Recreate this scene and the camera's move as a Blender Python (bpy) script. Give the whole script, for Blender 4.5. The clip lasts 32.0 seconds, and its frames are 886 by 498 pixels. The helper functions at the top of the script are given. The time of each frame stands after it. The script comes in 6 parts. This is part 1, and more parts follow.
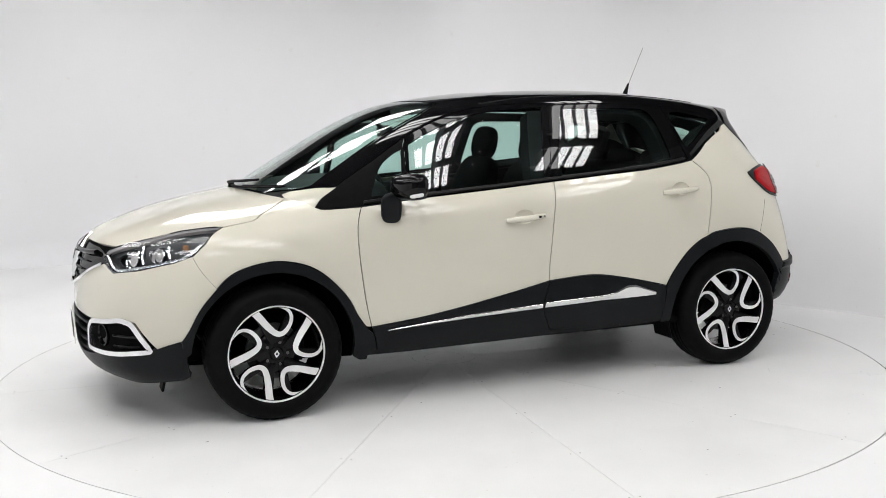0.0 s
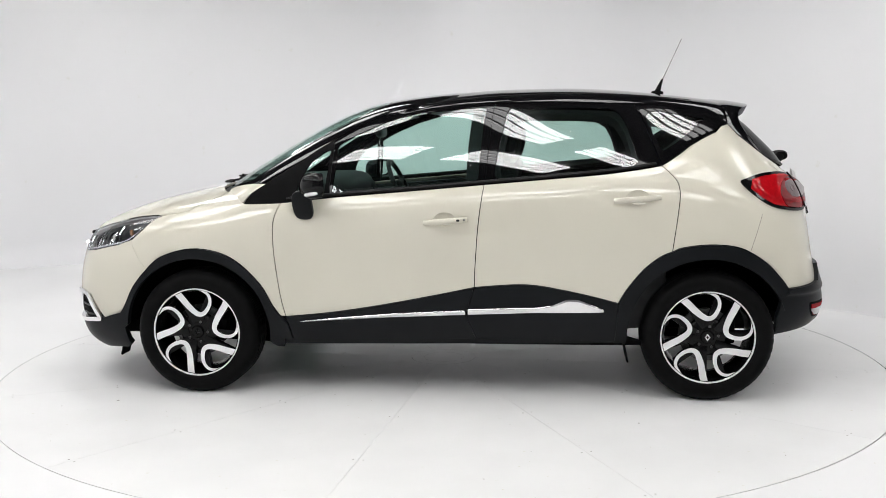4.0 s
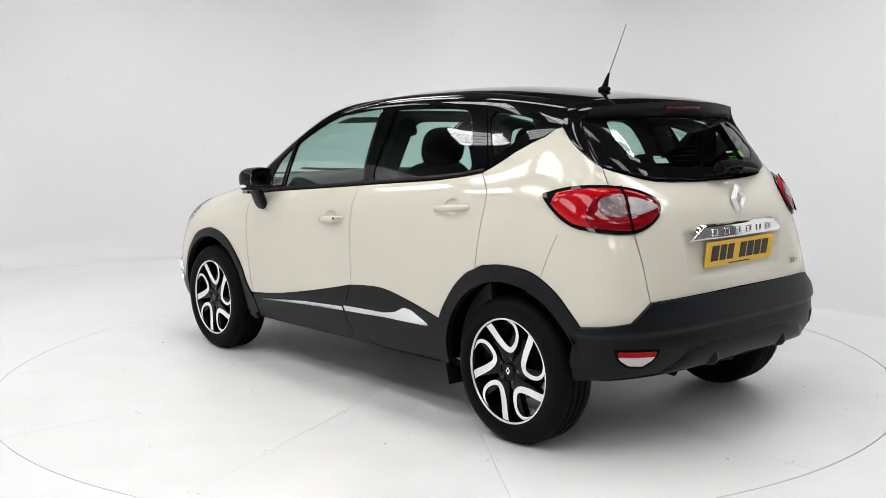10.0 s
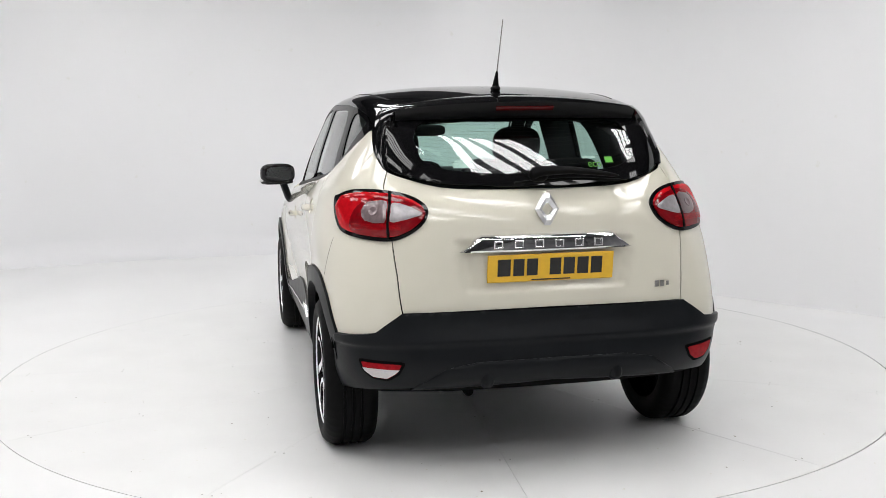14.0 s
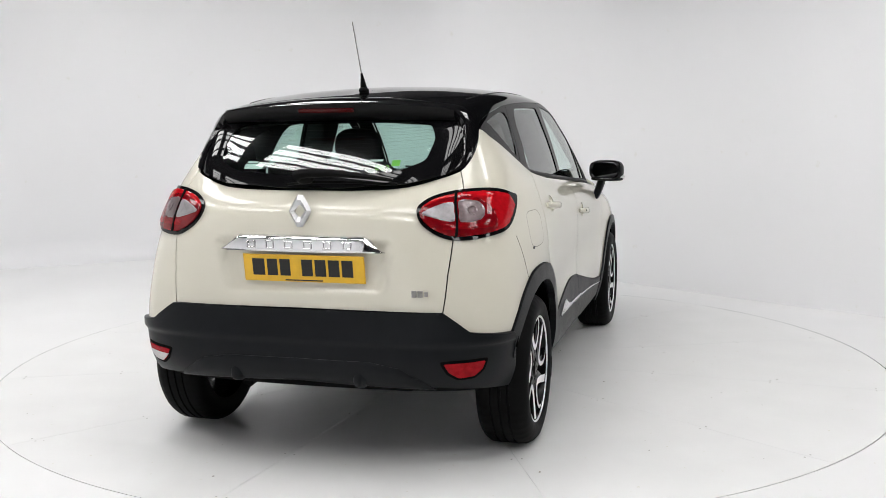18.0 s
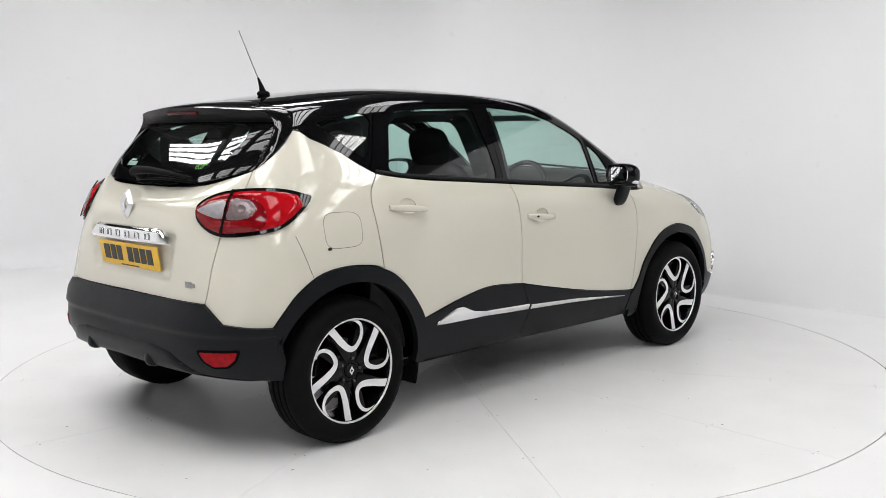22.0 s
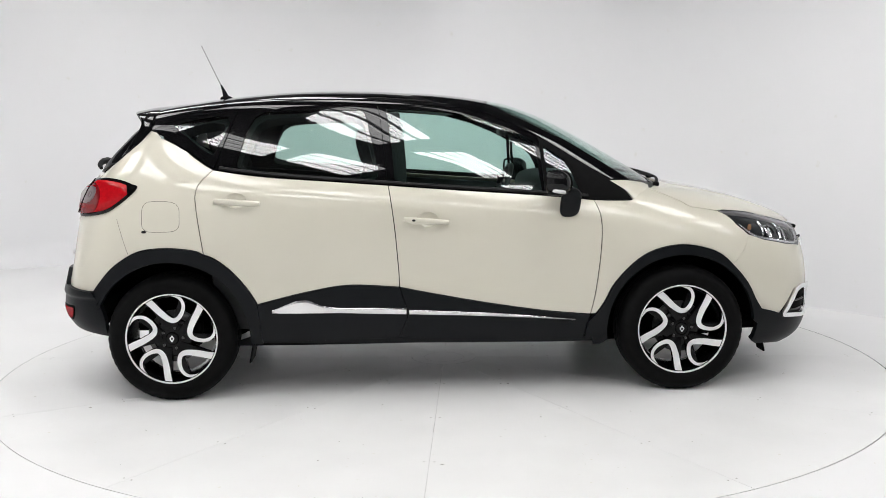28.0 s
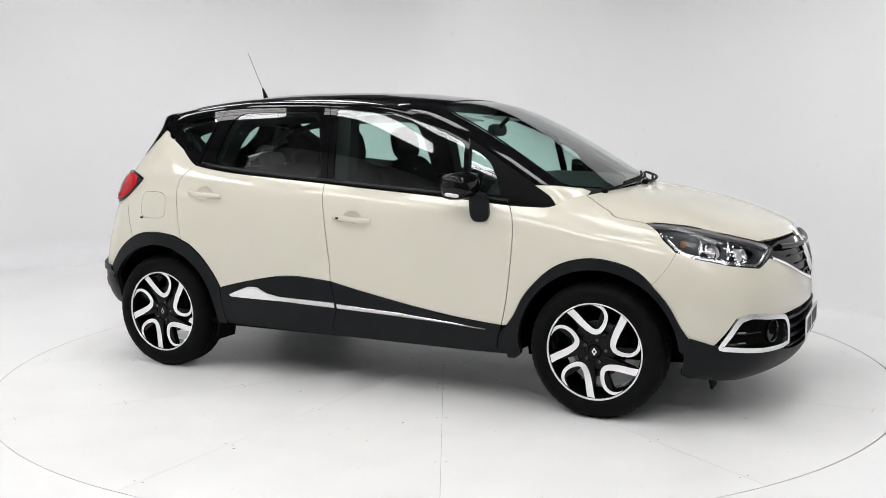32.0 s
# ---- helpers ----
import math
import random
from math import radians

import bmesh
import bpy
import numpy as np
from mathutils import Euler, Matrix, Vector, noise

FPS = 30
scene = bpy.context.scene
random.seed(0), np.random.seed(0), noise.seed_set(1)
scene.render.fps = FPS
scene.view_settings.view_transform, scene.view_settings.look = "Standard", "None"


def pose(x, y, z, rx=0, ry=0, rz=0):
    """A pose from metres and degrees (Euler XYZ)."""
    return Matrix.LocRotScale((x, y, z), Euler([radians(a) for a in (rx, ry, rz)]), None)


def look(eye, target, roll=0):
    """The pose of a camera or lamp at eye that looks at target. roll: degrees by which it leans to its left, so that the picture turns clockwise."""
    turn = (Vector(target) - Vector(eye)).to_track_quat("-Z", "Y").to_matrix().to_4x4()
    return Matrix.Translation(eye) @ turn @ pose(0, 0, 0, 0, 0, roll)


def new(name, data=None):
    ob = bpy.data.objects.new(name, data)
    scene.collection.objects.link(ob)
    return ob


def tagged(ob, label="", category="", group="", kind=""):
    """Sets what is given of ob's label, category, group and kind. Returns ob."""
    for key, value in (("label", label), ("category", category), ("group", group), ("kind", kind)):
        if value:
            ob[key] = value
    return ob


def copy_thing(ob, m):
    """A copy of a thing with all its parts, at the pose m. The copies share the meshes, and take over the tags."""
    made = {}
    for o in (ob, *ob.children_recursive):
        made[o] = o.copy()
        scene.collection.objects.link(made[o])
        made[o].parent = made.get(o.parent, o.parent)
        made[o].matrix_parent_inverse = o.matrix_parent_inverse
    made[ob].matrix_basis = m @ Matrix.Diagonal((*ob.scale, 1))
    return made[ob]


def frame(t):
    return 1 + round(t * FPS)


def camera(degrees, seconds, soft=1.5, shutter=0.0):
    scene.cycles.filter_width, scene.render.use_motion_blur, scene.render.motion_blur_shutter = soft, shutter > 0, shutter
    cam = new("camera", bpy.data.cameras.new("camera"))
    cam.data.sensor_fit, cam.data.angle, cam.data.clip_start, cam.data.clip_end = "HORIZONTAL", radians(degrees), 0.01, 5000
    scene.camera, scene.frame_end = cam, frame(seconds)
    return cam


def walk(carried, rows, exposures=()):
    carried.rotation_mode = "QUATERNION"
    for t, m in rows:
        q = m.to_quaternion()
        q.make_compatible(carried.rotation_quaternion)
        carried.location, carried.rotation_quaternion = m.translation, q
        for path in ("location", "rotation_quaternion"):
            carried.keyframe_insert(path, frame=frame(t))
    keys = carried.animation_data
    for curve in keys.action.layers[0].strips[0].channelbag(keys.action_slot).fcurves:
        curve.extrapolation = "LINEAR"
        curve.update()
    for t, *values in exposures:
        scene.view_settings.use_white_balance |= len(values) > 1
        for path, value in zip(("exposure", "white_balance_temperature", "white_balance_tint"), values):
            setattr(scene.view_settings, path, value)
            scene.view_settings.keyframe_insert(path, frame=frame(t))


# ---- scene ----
# camera on its stand beside the turntable
EYE = Vector((0.0, -5.8171, 1.3891))
AHEAD = Vector((0.00059, 0.99203, -0.12598))
cam = camera(48.12, 32.0, soft=0.7)
VIEW = look(EYE, EYE + AHEAD, -0.673)
walk(cam, [(0.0, VIEW), (32.0, VIEW)])


def heading(t):
    """Turn of the turntable in degrees at t seconds."""
    u = (t - 16.0) / 16.0
    return 88.102 - 113.860 * u - 0.125 * u * u


# world and exposure
world = bpy.data.worlds.new("world")
scene.world = world
world.use_nodes = True
world.node_tree.nodes["Background"].inputs[0].default_value = (0.9, 0.95, 1.0, 1)
world.node_tree.nodes["Background"].inputs[1].default_value = 0.02
scene.view_settings.exposure = 0.0
# ---- materials ----
def mat(name, col, rough=0.5, metal=0.0, spec=0.5, coat=0.0, coat_rough=0.03, noise_scale=0.0, noise_amt=0.0, bump=0.0, bump_scale=200.0, bump_dist=0.0005,
        rough_var=0.0, emit=None, emit_strength=0.0, trans=0.0, ior=1.45):
    m = bpy.data.materials.new(name)
    m.use_nodes = True
    nt = m.node_tree
    b = nt.nodes["Principled BSDF"]
    b.inputs["Base Color"].default_value = (*col, 1)
    b.inputs["Roughness"].default_value = rough
    b.inputs["Metallic"].default_value = metal
    b.inputs["Specular IOR Level"].default_value = spec
    b.inputs["Coat Weight"].default_value = coat
    b.inputs["Coat Roughness"].default_value = coat_rough
    b.inputs["Transmission Weight"].default_value = trans
    b.inputs["IOR"].default_value = ior
    if emit:
        b.inputs["Emission Color"].default_value = (*emit, 1)
        b.inputs["Emission Strength"].default_value = emit_strength
    if noise_amt or bump or rough_var:
        tc = nt.nodes.new("ShaderNodeTexCoord")
    if noise_amt or rough_var:
        n = nt.nodes.new("ShaderNodeTexNoise")
        n.inputs["Scale"].default_value = noise_scale
        n.inputs["Detail"].default_value = 6
        nt.links.new(tc.outputs["Object"], n.inputs["Vector"])
        if noise_amt:
            r = nt.nodes.new("ShaderNodeValToRGB")
            r.color_ramp.elements[0].position, r.color_ramp.elements[1].position = 0.3, 0.7
            r.color_ramp.elements[0].color = (*[c * (1 - noise_amt) for c in col], 1)
            r.color_ramp.elements[1].color = (*[min(1, c * (1 + noise_amt)) for c in col], 1)
            nt.links.new(n.outputs["Fac"], r.inputs["Fac"])
            nt.links.new(r.outputs["Color"], b.inputs["Base Color"])
        if rough_var:
            q = nt.nodes.new("ShaderNodeMapRange")
            q.inputs["To Min"].default_value, q.inputs["To Max"].default_value = rough - rough_var, rough + rough_var
            nt.links.new(n.outputs["Fac"], q.inputs["Value"])
            nt.links.new(q.outputs["Result"], b.inputs["Roughness"])
    if bump:
        n2 = nt.nodes.new("ShaderNodeTexNoise")
        n2.inputs["Scale"].default_value = bump_scale
        n2.inputs["Detail"].default_value = 3
        bp = nt.nodes.new("ShaderNodeBump")
        bp.inputs["Strength"].default_value = bump
        bp.inputs["Distance"].default_value = bump_dist
        nt.links.new(tc.outputs["Object"], n2.inputs["Vector"])
        nt.links.new(n2.outputs["Fac"], bp.inputs["Height"])
        nt.links.new(bp.outputs["Normal"], b.inputs["Normal"])
    return m


def glass(name, tint, rough=0.0, gloss=1.0):
    """Thin automotive glass: tinted see-through with a clear reflection on top."""
    m = bpy.data.materials.new(name)
    m.use_nodes = True
    nt = m.node_tree
    nt.nodes.remove(nt.nodes["Principled BSDF"])
    out = nt.nodes["Material Output"]
    tr, gl, mix, lw, pw, ad = (nt.nodes.new("ShaderNode" + k) for k in ("BsdfTransparent", "BsdfGlossy", "MixShader", "LayerWeight", "Math", "Math"))
    tr.inputs[0].default_value = (*tint, 1)
    gl.inputs["Roughness"].default_value = rough
    gl.inputs[0].default_value = (gloss, gloss, gloss, 1)
    lw.inputs["Blend"].default_value = 0.5
    pw.operation, ad.operation = "POWER", "MULTIPLY_ADD"
    pw.inputs[1].default_value = 4.0
    ad.inputs[1].default_value, ad.inputs[2].default_value = 0.82, 0.075
    nt.links.new(lw.outputs["Facing"], pw.inputs[0])
    nt.links.new(pw.outputs[0], ad.inputs[0])
    nt.links.new(ad.outputs[0], mix.inputs[0])
    nt.links.new(tr.outputs[0], mix.inputs[1])
    nt.links.new(gl.outputs[0], mix.inputs[2])
    nt.links.new(mix.outputs[0], out.inputs[0])
    return m


CREAM = mat("cream_paint", (0.615, 0.590, 0.500), 0.5, spec=0.08, coat=1.0, coat_rough=0.004, noise_scale=3.0, noise_amt=0.012)
BLACK_PAINT = mat("black_paint", (0.003, 0.003, 0.0035), 0.5, spec=0.0, coat=1.0, coat_rough=0.006, noise_scale=40, noise_amt=0.2)
PLASTIC = mat("grey_plastic", (0.0042, 0.0052, 0.0064), 0.40, spec=0.20, noise_scale=14, noise_amt=0.12, rough_var=0.08, bump=0.25, bump_scale=1400, bump_dist=0.0004)
RUBBER = mat("rubber", (0.0032, 0.0032, 0.0034), 0.6, spec=0.09, noise_scale=25, noise_amt=0.3, rough_var=0.1)
SEAL = mat("seal_rubber", (0.006, 0.006, 0.0065), 0.45, spec=0.28, noise_scale=30, rough_var=0.08)
DARK = mat("dark_liner", (0.0025, 0.0025, 0.0025), 0.8, spec=0.06, noise_scale=12, noise_amt=0.3)
CHROME = mat("chrome", (0.82, 0.82, 0.83), 0.06, metal=1.0, noise_scale=30, rough_var=0.03)
MACHINED = mat("machined_alloy", (0.84, 0.84, 0.84), 0.42, metal=0.55, noise_scale=30, noise_amt=0.02, rough_var=0.03)
SATIN = mat("satin_chrome", (0.62, 0.62, 0.63), 0.32, metal=0.85, noise_scale=30, rough_var=0.05)
GLOSS_BLACK = mat("gloss_black", (0.004, 0.004, 0.0045), 0.5, spec=0.0, coat=0.55, coat_rough=0.015, noise_scale=40, noise_amt=0.2)
WHEEL_BLACK = mat("wheel_black", (0.002, 0.002, 0.0022), 0.22, spec=0.2, noise_scale=40, noise_amt=0.2, rough_var=0.05)
STEEL = mat("steel", (0.34, 0.33, 0.32), 0.35, metal=1.0, noise_scale=40, noise_amt=0.2, rough_var=0.1)
DISC_STEEL = mat("brake_steel", (0.10, 0.10, 0.10), 0.4, metal=1.0, noise_scale=40, noise_amt=0.2)
RED = mat("red_lens", (0.40, 0.0045, 0.009), 0.5, spec=0.0, coat=0.5, coat_rough=0.01, noise_scale=60, noise_amt=0.15)
RED_MID = mat("bumper_lamp_red", (0.27, 0.004, 0.008), 0.5, spec=0.0, coat=0.3, coat_rough=0.02, noise_scale=50, noise_amt=0.2)
WHITE_LENS = mat("white_lens", (0.72, 0.72, 0.72), 0.3, spec=0.4, coat=0.8, noise_scale=50, noise_amt=0.1)
RED_DEEP = mat("deep_red_lens", (0.17, 0.002, 0.005), 0.5, spec=0.0, coat=0.8, coat_rough=0.01, noise_scale=60, noise_amt=0.15)
SMOKED = mat("smoked_red_lens", (0.06, 0.002, 0.003), 0.5, spec=0.0, coat=0.6, coat_rough=0.02, noise_scale=60, noise_amt=0.15)
STRIP = mat("satin_chrome", (0.80, 0.80, 0.81), 0.17, metal=1.0, noise_scale=90, rough_var=0.08, bump=0.25, bump_scale=260, bump_dist=0.0006)
LAMP_GREY = mat("lamp_grey", (0.03, 0.031, 0.033), 0.3, metal=0.4, noise_scale=40, noise_amt=0.2)
CLEAR = mat("clear_lens", (0.50, 0.47, 0.47), 0.28, metal=0.5, spec=0.5, coat=0.3, noise_scale=120, noise_amt=0.06)
WEDGE_GLASS = mat("wedge_glass", (0.31, 0.29, 0.30), 0.32, metal=0.3, spec=0.5, coat=0.3, noise_scale=45, noise_amt=0.15)
BULB_GLASS = mat("bulb_glass", (0.15, 0.11, 0.115), 0.3, metal=0.3, spec=0.5, coat=0.4, noise_scale=70, noise_amt=0.15)
JOINT = mat("paint_joint", (0.10, 0.095, 0.08), 0.7, noise_scale=40, noise_amt=0.2)
AMBER = mat("amber", (0.30, 0.15, 0.07), 0.25, coat=0.5, noise_scale=40, noise_amt=0.1)
YELLOW = mat("plate_yellow", (0.72, 0.43, 0.03), 0.35, spec=0.4, noise_scale=30, noise_amt=0.05)
INK = mat("plate_ink", (0.01, 0.01, 0.01), 0.45, noise_scale=50, noise_amt=0.2)
WHITE_PLATE = mat("plate_white", (0.8, 0.8, 0.78), 0.4, noise_scale=30, noise_amt=0.04)
CLOTH = mat("seat_cloth", (0.009, 0.0095, 0.010), 0.9, spec=0.1, noise_scale=60, noise_amt=0.3, bump=0.6, bump_scale=500, bump_dist=0.001)
TRIM = mat("interior_plastic", (0.030, 0.031, 0.032), 0.6, spec=0.2, noise_scale=20, noise_amt=0.15, bump=0.2, bump_scale=900)
LINING = mat("pillar_lining", (0.016, 0.017, 0.017), 0.8, spec=0.15, noise_scale=30, noise_amt=0.12, bump=0.2, bump_scale=800)
HEADLINER = mat("headliner", (0.30, 0.31, 0.30), 0.9, noise_scale=40, noise_amt=0.08, bump=0.3, bump_scale=700)
GLASS = glass("window_glass", (0.70, 0.87, 0.82))
GLASS_REAR = glass("privacy_glass", (0.68, 0.84, 0.79))
GLASS_LAMP = glass("lamp_glass", (0.92, 0.94, 0.95), gloss=0.5)
MIRROR = mat("mirror_glass", (0.85, 0.87, 0.88), 0.02, metal=1.0)
GREEN = mat("green_sticker", (0.25, 0.6, 0.08), 0.5)
PAPER = mat("white_paper", (0.75, 0.75, 0.74), 0.6)
# ---- car surface: smooth skins through ribs ----
def spline_basis(n, u):
    """Uniform cubic B-spline weights for a row of n controls with one mirrored ghost at each end."""
    u = np.clip(u, 0, n - 1 - 1e-9)
    k = np.floor(u).astype(int)
    f = u - k
    w = np.stack([(1 - f) ** 3, 3 * f**3 - 6 * f**2 + 4, -3 * f**3 + 3 * f**2 + 3 * f + 1, f**3], -1) / 6.0
    return k, w


class Skin:
    """A half body surface (y >= 0) through ribs; ribs run front to rear, points on a rib run upwards."""

    def __init__(self, ribs, sharpen=2):
        data = np.array(ribs, float)
        self.nu, self.nv = data.shape[:2]
        self.net = data.copy()
        uu, vv = np.meshgrid(np.arange(self.nu, dtype=float), np.arange(self.nv, dtype=float), indexing="ij")
        for _ in range(sharpen):
            self.pad()
            self.net = self.net + 0.9 * (data - self.raw(uu.ravel(), vv.ravel()).reshape(data.shape))
        self.pad()
        gu, gv = np.meshgrid(np.linspace(0, self.nu - 1, (self.nu - 1) * 12 + 1), np.linspace(0, self.nv - 1, (self.nv - 1) * 12 + 1), indexing="ij")
        self.gu, self.gv = gu.ravel(), gv.ravel()
        self.gp = self.raw(self.gu, self.gv)

    def pad(self):
        flip = np.array([1, -1, 1])
        n = self.net
        n = np.concatenate([n[1:2] * flip, n, n[-2:-1] * flip], 0)
        self.padded = np.concatenate([2 * n[:, :1] - n[:, 1:2], n, 2 * n[:, -1:] - n[:, -2:-1]], 1)

    def raw(self, u, v):
        ku, wu = spline_basis(self.nu, u)
        kv, wv = spline_basis(self.nv, v)
        out = np.zeros((len(u), 3))
        for i in range(4):
            for j in range(4):
                out += (wu[:, i] * wv[:, j])[:, None] * self.padded[np.minimum(ku + i, self.nu + 1), np.minimum(kv + j, self.nv + 1)]
        return out

    def at(self, u, v):
        """Points for u anywhere; u below 0 or past the last rib lies on the other half."""
        u, v = np.atleast_1d(np.asarray(u, float)), np.atleast_1d(np.asarray(v, float))
        top = self.nu - 1
        other = (u < 0) | (u > top)
        w = np.where(u < 0, -u, np.where(u > top, 2 * top - u, u))
        p = self.raw(w, v)
        p[other, 1] *= -1
        return p

    def normal(self, u, v):
        e = 0.02
        u, v = np.atleast_1d(np.asarray(u, float)), np.atleast_1d(np.asarray(v, float))
        a = self.at(u + e, v) - self.at(u - e, v)
        vc = np.clip(v, e, self.nv - 1 - e)
        b = self.at(u, vc + e) - self.at(u, vc - e)
        n = np.cross(a, b)
        return n / np.maximum(np.linalg.norm(n, axis=1, keepdims=True), 1e-9)

    def find(self, target, weight, u_range=None, v_range=None):
        """(u, v) of the surface point nearest to target, by the weighted axes."""
        w = np.array(weight, float)
        ok = np.ones(len(self.gu), bool)
        if u_range:
            ok &= (self.gu >= u_range[0]) & (self.gu <= u_range[1])
        if v_range:
            ok &= (self.gv >= v_range[0]) & (self.gv <= v_range[1])
        d = (((self.gp - target) * w) ** 2).sum(1)
        d[~ok] = 1e9
        i = int(np.argmin(d))
        u, v = self.gu[i], self.gv[i]
        for _ in range(12):
            p = self.raw(np.array([u, u + 1e-4, u]), np.array([v, v, v + 1e-4]))
            J = np.stack([(p[1] - p[0]) * 1e4 * w, (p[2] - p[0]) * 1e4 * w], 1)
            r = (p[0] - target) * w
            s = np.linalg.lstsq(J.T @ J + 1e-9 * np.eye(2), -J.T @ r, rcond=None)[0]
            s = np.clip(s, -0.15, 0.15)
            u, v = float(np.clip(u + s[0], 0, self.nu - 1)), float(np.clip(v + s[1], 0, self.nv - 1))
        return u, v

    def side(self, pts, u_range=None, v_range=None):
        return [self.find(np.array([x, 0, z]), (1, 0, 1), u_range, v_range) for x, z in pts]

    def end(self, pts, u_range, v_range=None):
        return [self.find(np.array([0, y, z]), (0, 1, 1), u_range, v_range) for y, z in pts]

    def near(self, pts):
        return [self.find(np.array(p), (1, 1, 1)) for p in pts]


def rib(x, *yz):
    """A rib in the plane x, from pairs of y and z."""
    return [(x, yz[i], yz[i + 1]) for i in range(0, len(yz), 2)]


def rib3(*xyz):
    return [tuple(xyz[i:i + 3]) for i in range(0, len(xyz), 3)]


def arched(ribs, rise):
    """Ribs with their points raised by rise(x, y, z)."""
    return [[(x, y, z + rise(x, y, z)) for x, y, z in r] for r in ribs]


def ease(v, a, b):
    k = min(max((v - a) / (b - a), 0), 1)
    return k * k * (3 - 2 * k)


def bonnet_rise(x, y, z):
    return .013 * ease(z, .80, .95) * ease(x, 2.05, 1.6) * ease(x, .9, 1.1) * max(0, 1 - (y / .64) ** 4)


def roof_rise(x, y, z):
    return (.008 * ease(x, -1.2, -.7) + .010 * ease(x, -.2, .35) - .015 * ease(x, .50, .95)) * max(0, 1 - (y / .60) ** 4)


BODY = Skin(arched([
    rib3(1.99, 0, .19, 2.13, 0, .25, 2.155, 0, .42, 2.155, 0, .62, 2.11, 0, .80, 1.98, 0, .885, 1.68, 0, .975, 1.30, 0, 1.05),
    rib3(1.97, .33, .19, 2.10, .34, .25, 2.13, .35, .42, 2.125, .35, .62, 2.07, .35, .80, 1.94, .35, .885, 1.66, .35, .97, 1.26, .38, 1.045),
    rib3(1.90, .60, .19, 2.00, .62, .26, 2.035, .635, .42, 2.02, .64, .62, 1.955, .63, .78, 1.83, .605, .87, 1.59, .57, .955, 1.18, .60, 1.035),
    rib3(1.78, .71, .20, 1.86, .75, .28, 1.89, .775, .45, 1.865, .775, .62, 1.80, .757, .77, 1.70, .73, .87, 1.51, .688, .945, 1.12, .69, 1.02),
    rib3(1.60, .79, .21, 1.65, .82, .30, 1.66, .84, .45, 1.65, .845, .62, 1.60, .83, .76, 1.53, .798, .865, 1.40, .75, .935, 1.09, .74, 1.005),
    rib3(1.34, .83, .22, 1.33, .85, .32, 1.33, .865, .45, 1.32, .873, .62, 1.31, .863, .76, 1.28, .84, .86, 1.22, .80, .925, 1.06, .77, .99),
    rib3(1.02, .80, .22, 1.02, .835, .32, 1.01, .855, .45, 1.0, .86, .62, 1.0, .855, .76, .99, .84, .87, .98, .82, .93, .95, .785, .995),
    rib(.55, .79, .22, .83, .32, .85, .45, .845, .62, .85, .76, .845, .88, .83, .96, .785, 1.03),
    rib(0, .79, .22, .83, .32, .85, .45, .84, .62, .85, .76, .85, .90, .835, 1.0, .785, 1.075),
    rib(-.55, .79, .22, .83, .32, .85, .45, .845, .62, .855, .77, .855, .92, .835, 1.04, .78, 1.125),
    rib(-.95, .79, .22, .835, .33, .855, .46, .86, .62, .862, .78, .858, .93, .83, 1.07, .765, 1.17),
    rib(-1.28, .80, .24, .845, .34, .868, .47, .872, .62, .865, .78, .852, .93, .80, 1.11, .68, 1.29),
    rib3(-1.56, .77, .29, -1.59, .81, .36, -1.60, .83, .48, -1.59, .838, .62, -1.56, .83, .78, -1.52, .815, .93, -1.455, .757, 1.13, -1.40, .60, 1.38),
    rib3(-1.72, .68, .30, -1.78, .72, .37, -1.805, .74, .48, -1.785, .755, .62, -1.745, .748, .78, -1.70, .732, .93, -1.63, .682, 1.11, -1.56, .59, 1.25),
    rib3(-1.82, .50, .31, -1.89, .52, .38, -1.915, .54, .49, -1.87, .555, .62, -1.845, .555, .78, -1.815, .533, .94, -1.775, .50, 1.07, -1.68, .45, 1.165),
    rib3(-1.85, .25, .31, -1.92, .25, .38, -1.945, .27, .49, -1.893, .28, .62, -1.872, .28, .78, -1.872, .27, .94, -1.84, .26, 1.06, -1.73, .25, 1.13),
    rib3(-1.855, 0, .31, -1.925, 0, .38, -1.95, 0, .49, -1.898, 0, .62, -1.878, 0, .78, -1.88, 0, .94, -1.85, 0, 1.06, -1.74, 0, 1.125),
], bonnet_rise))
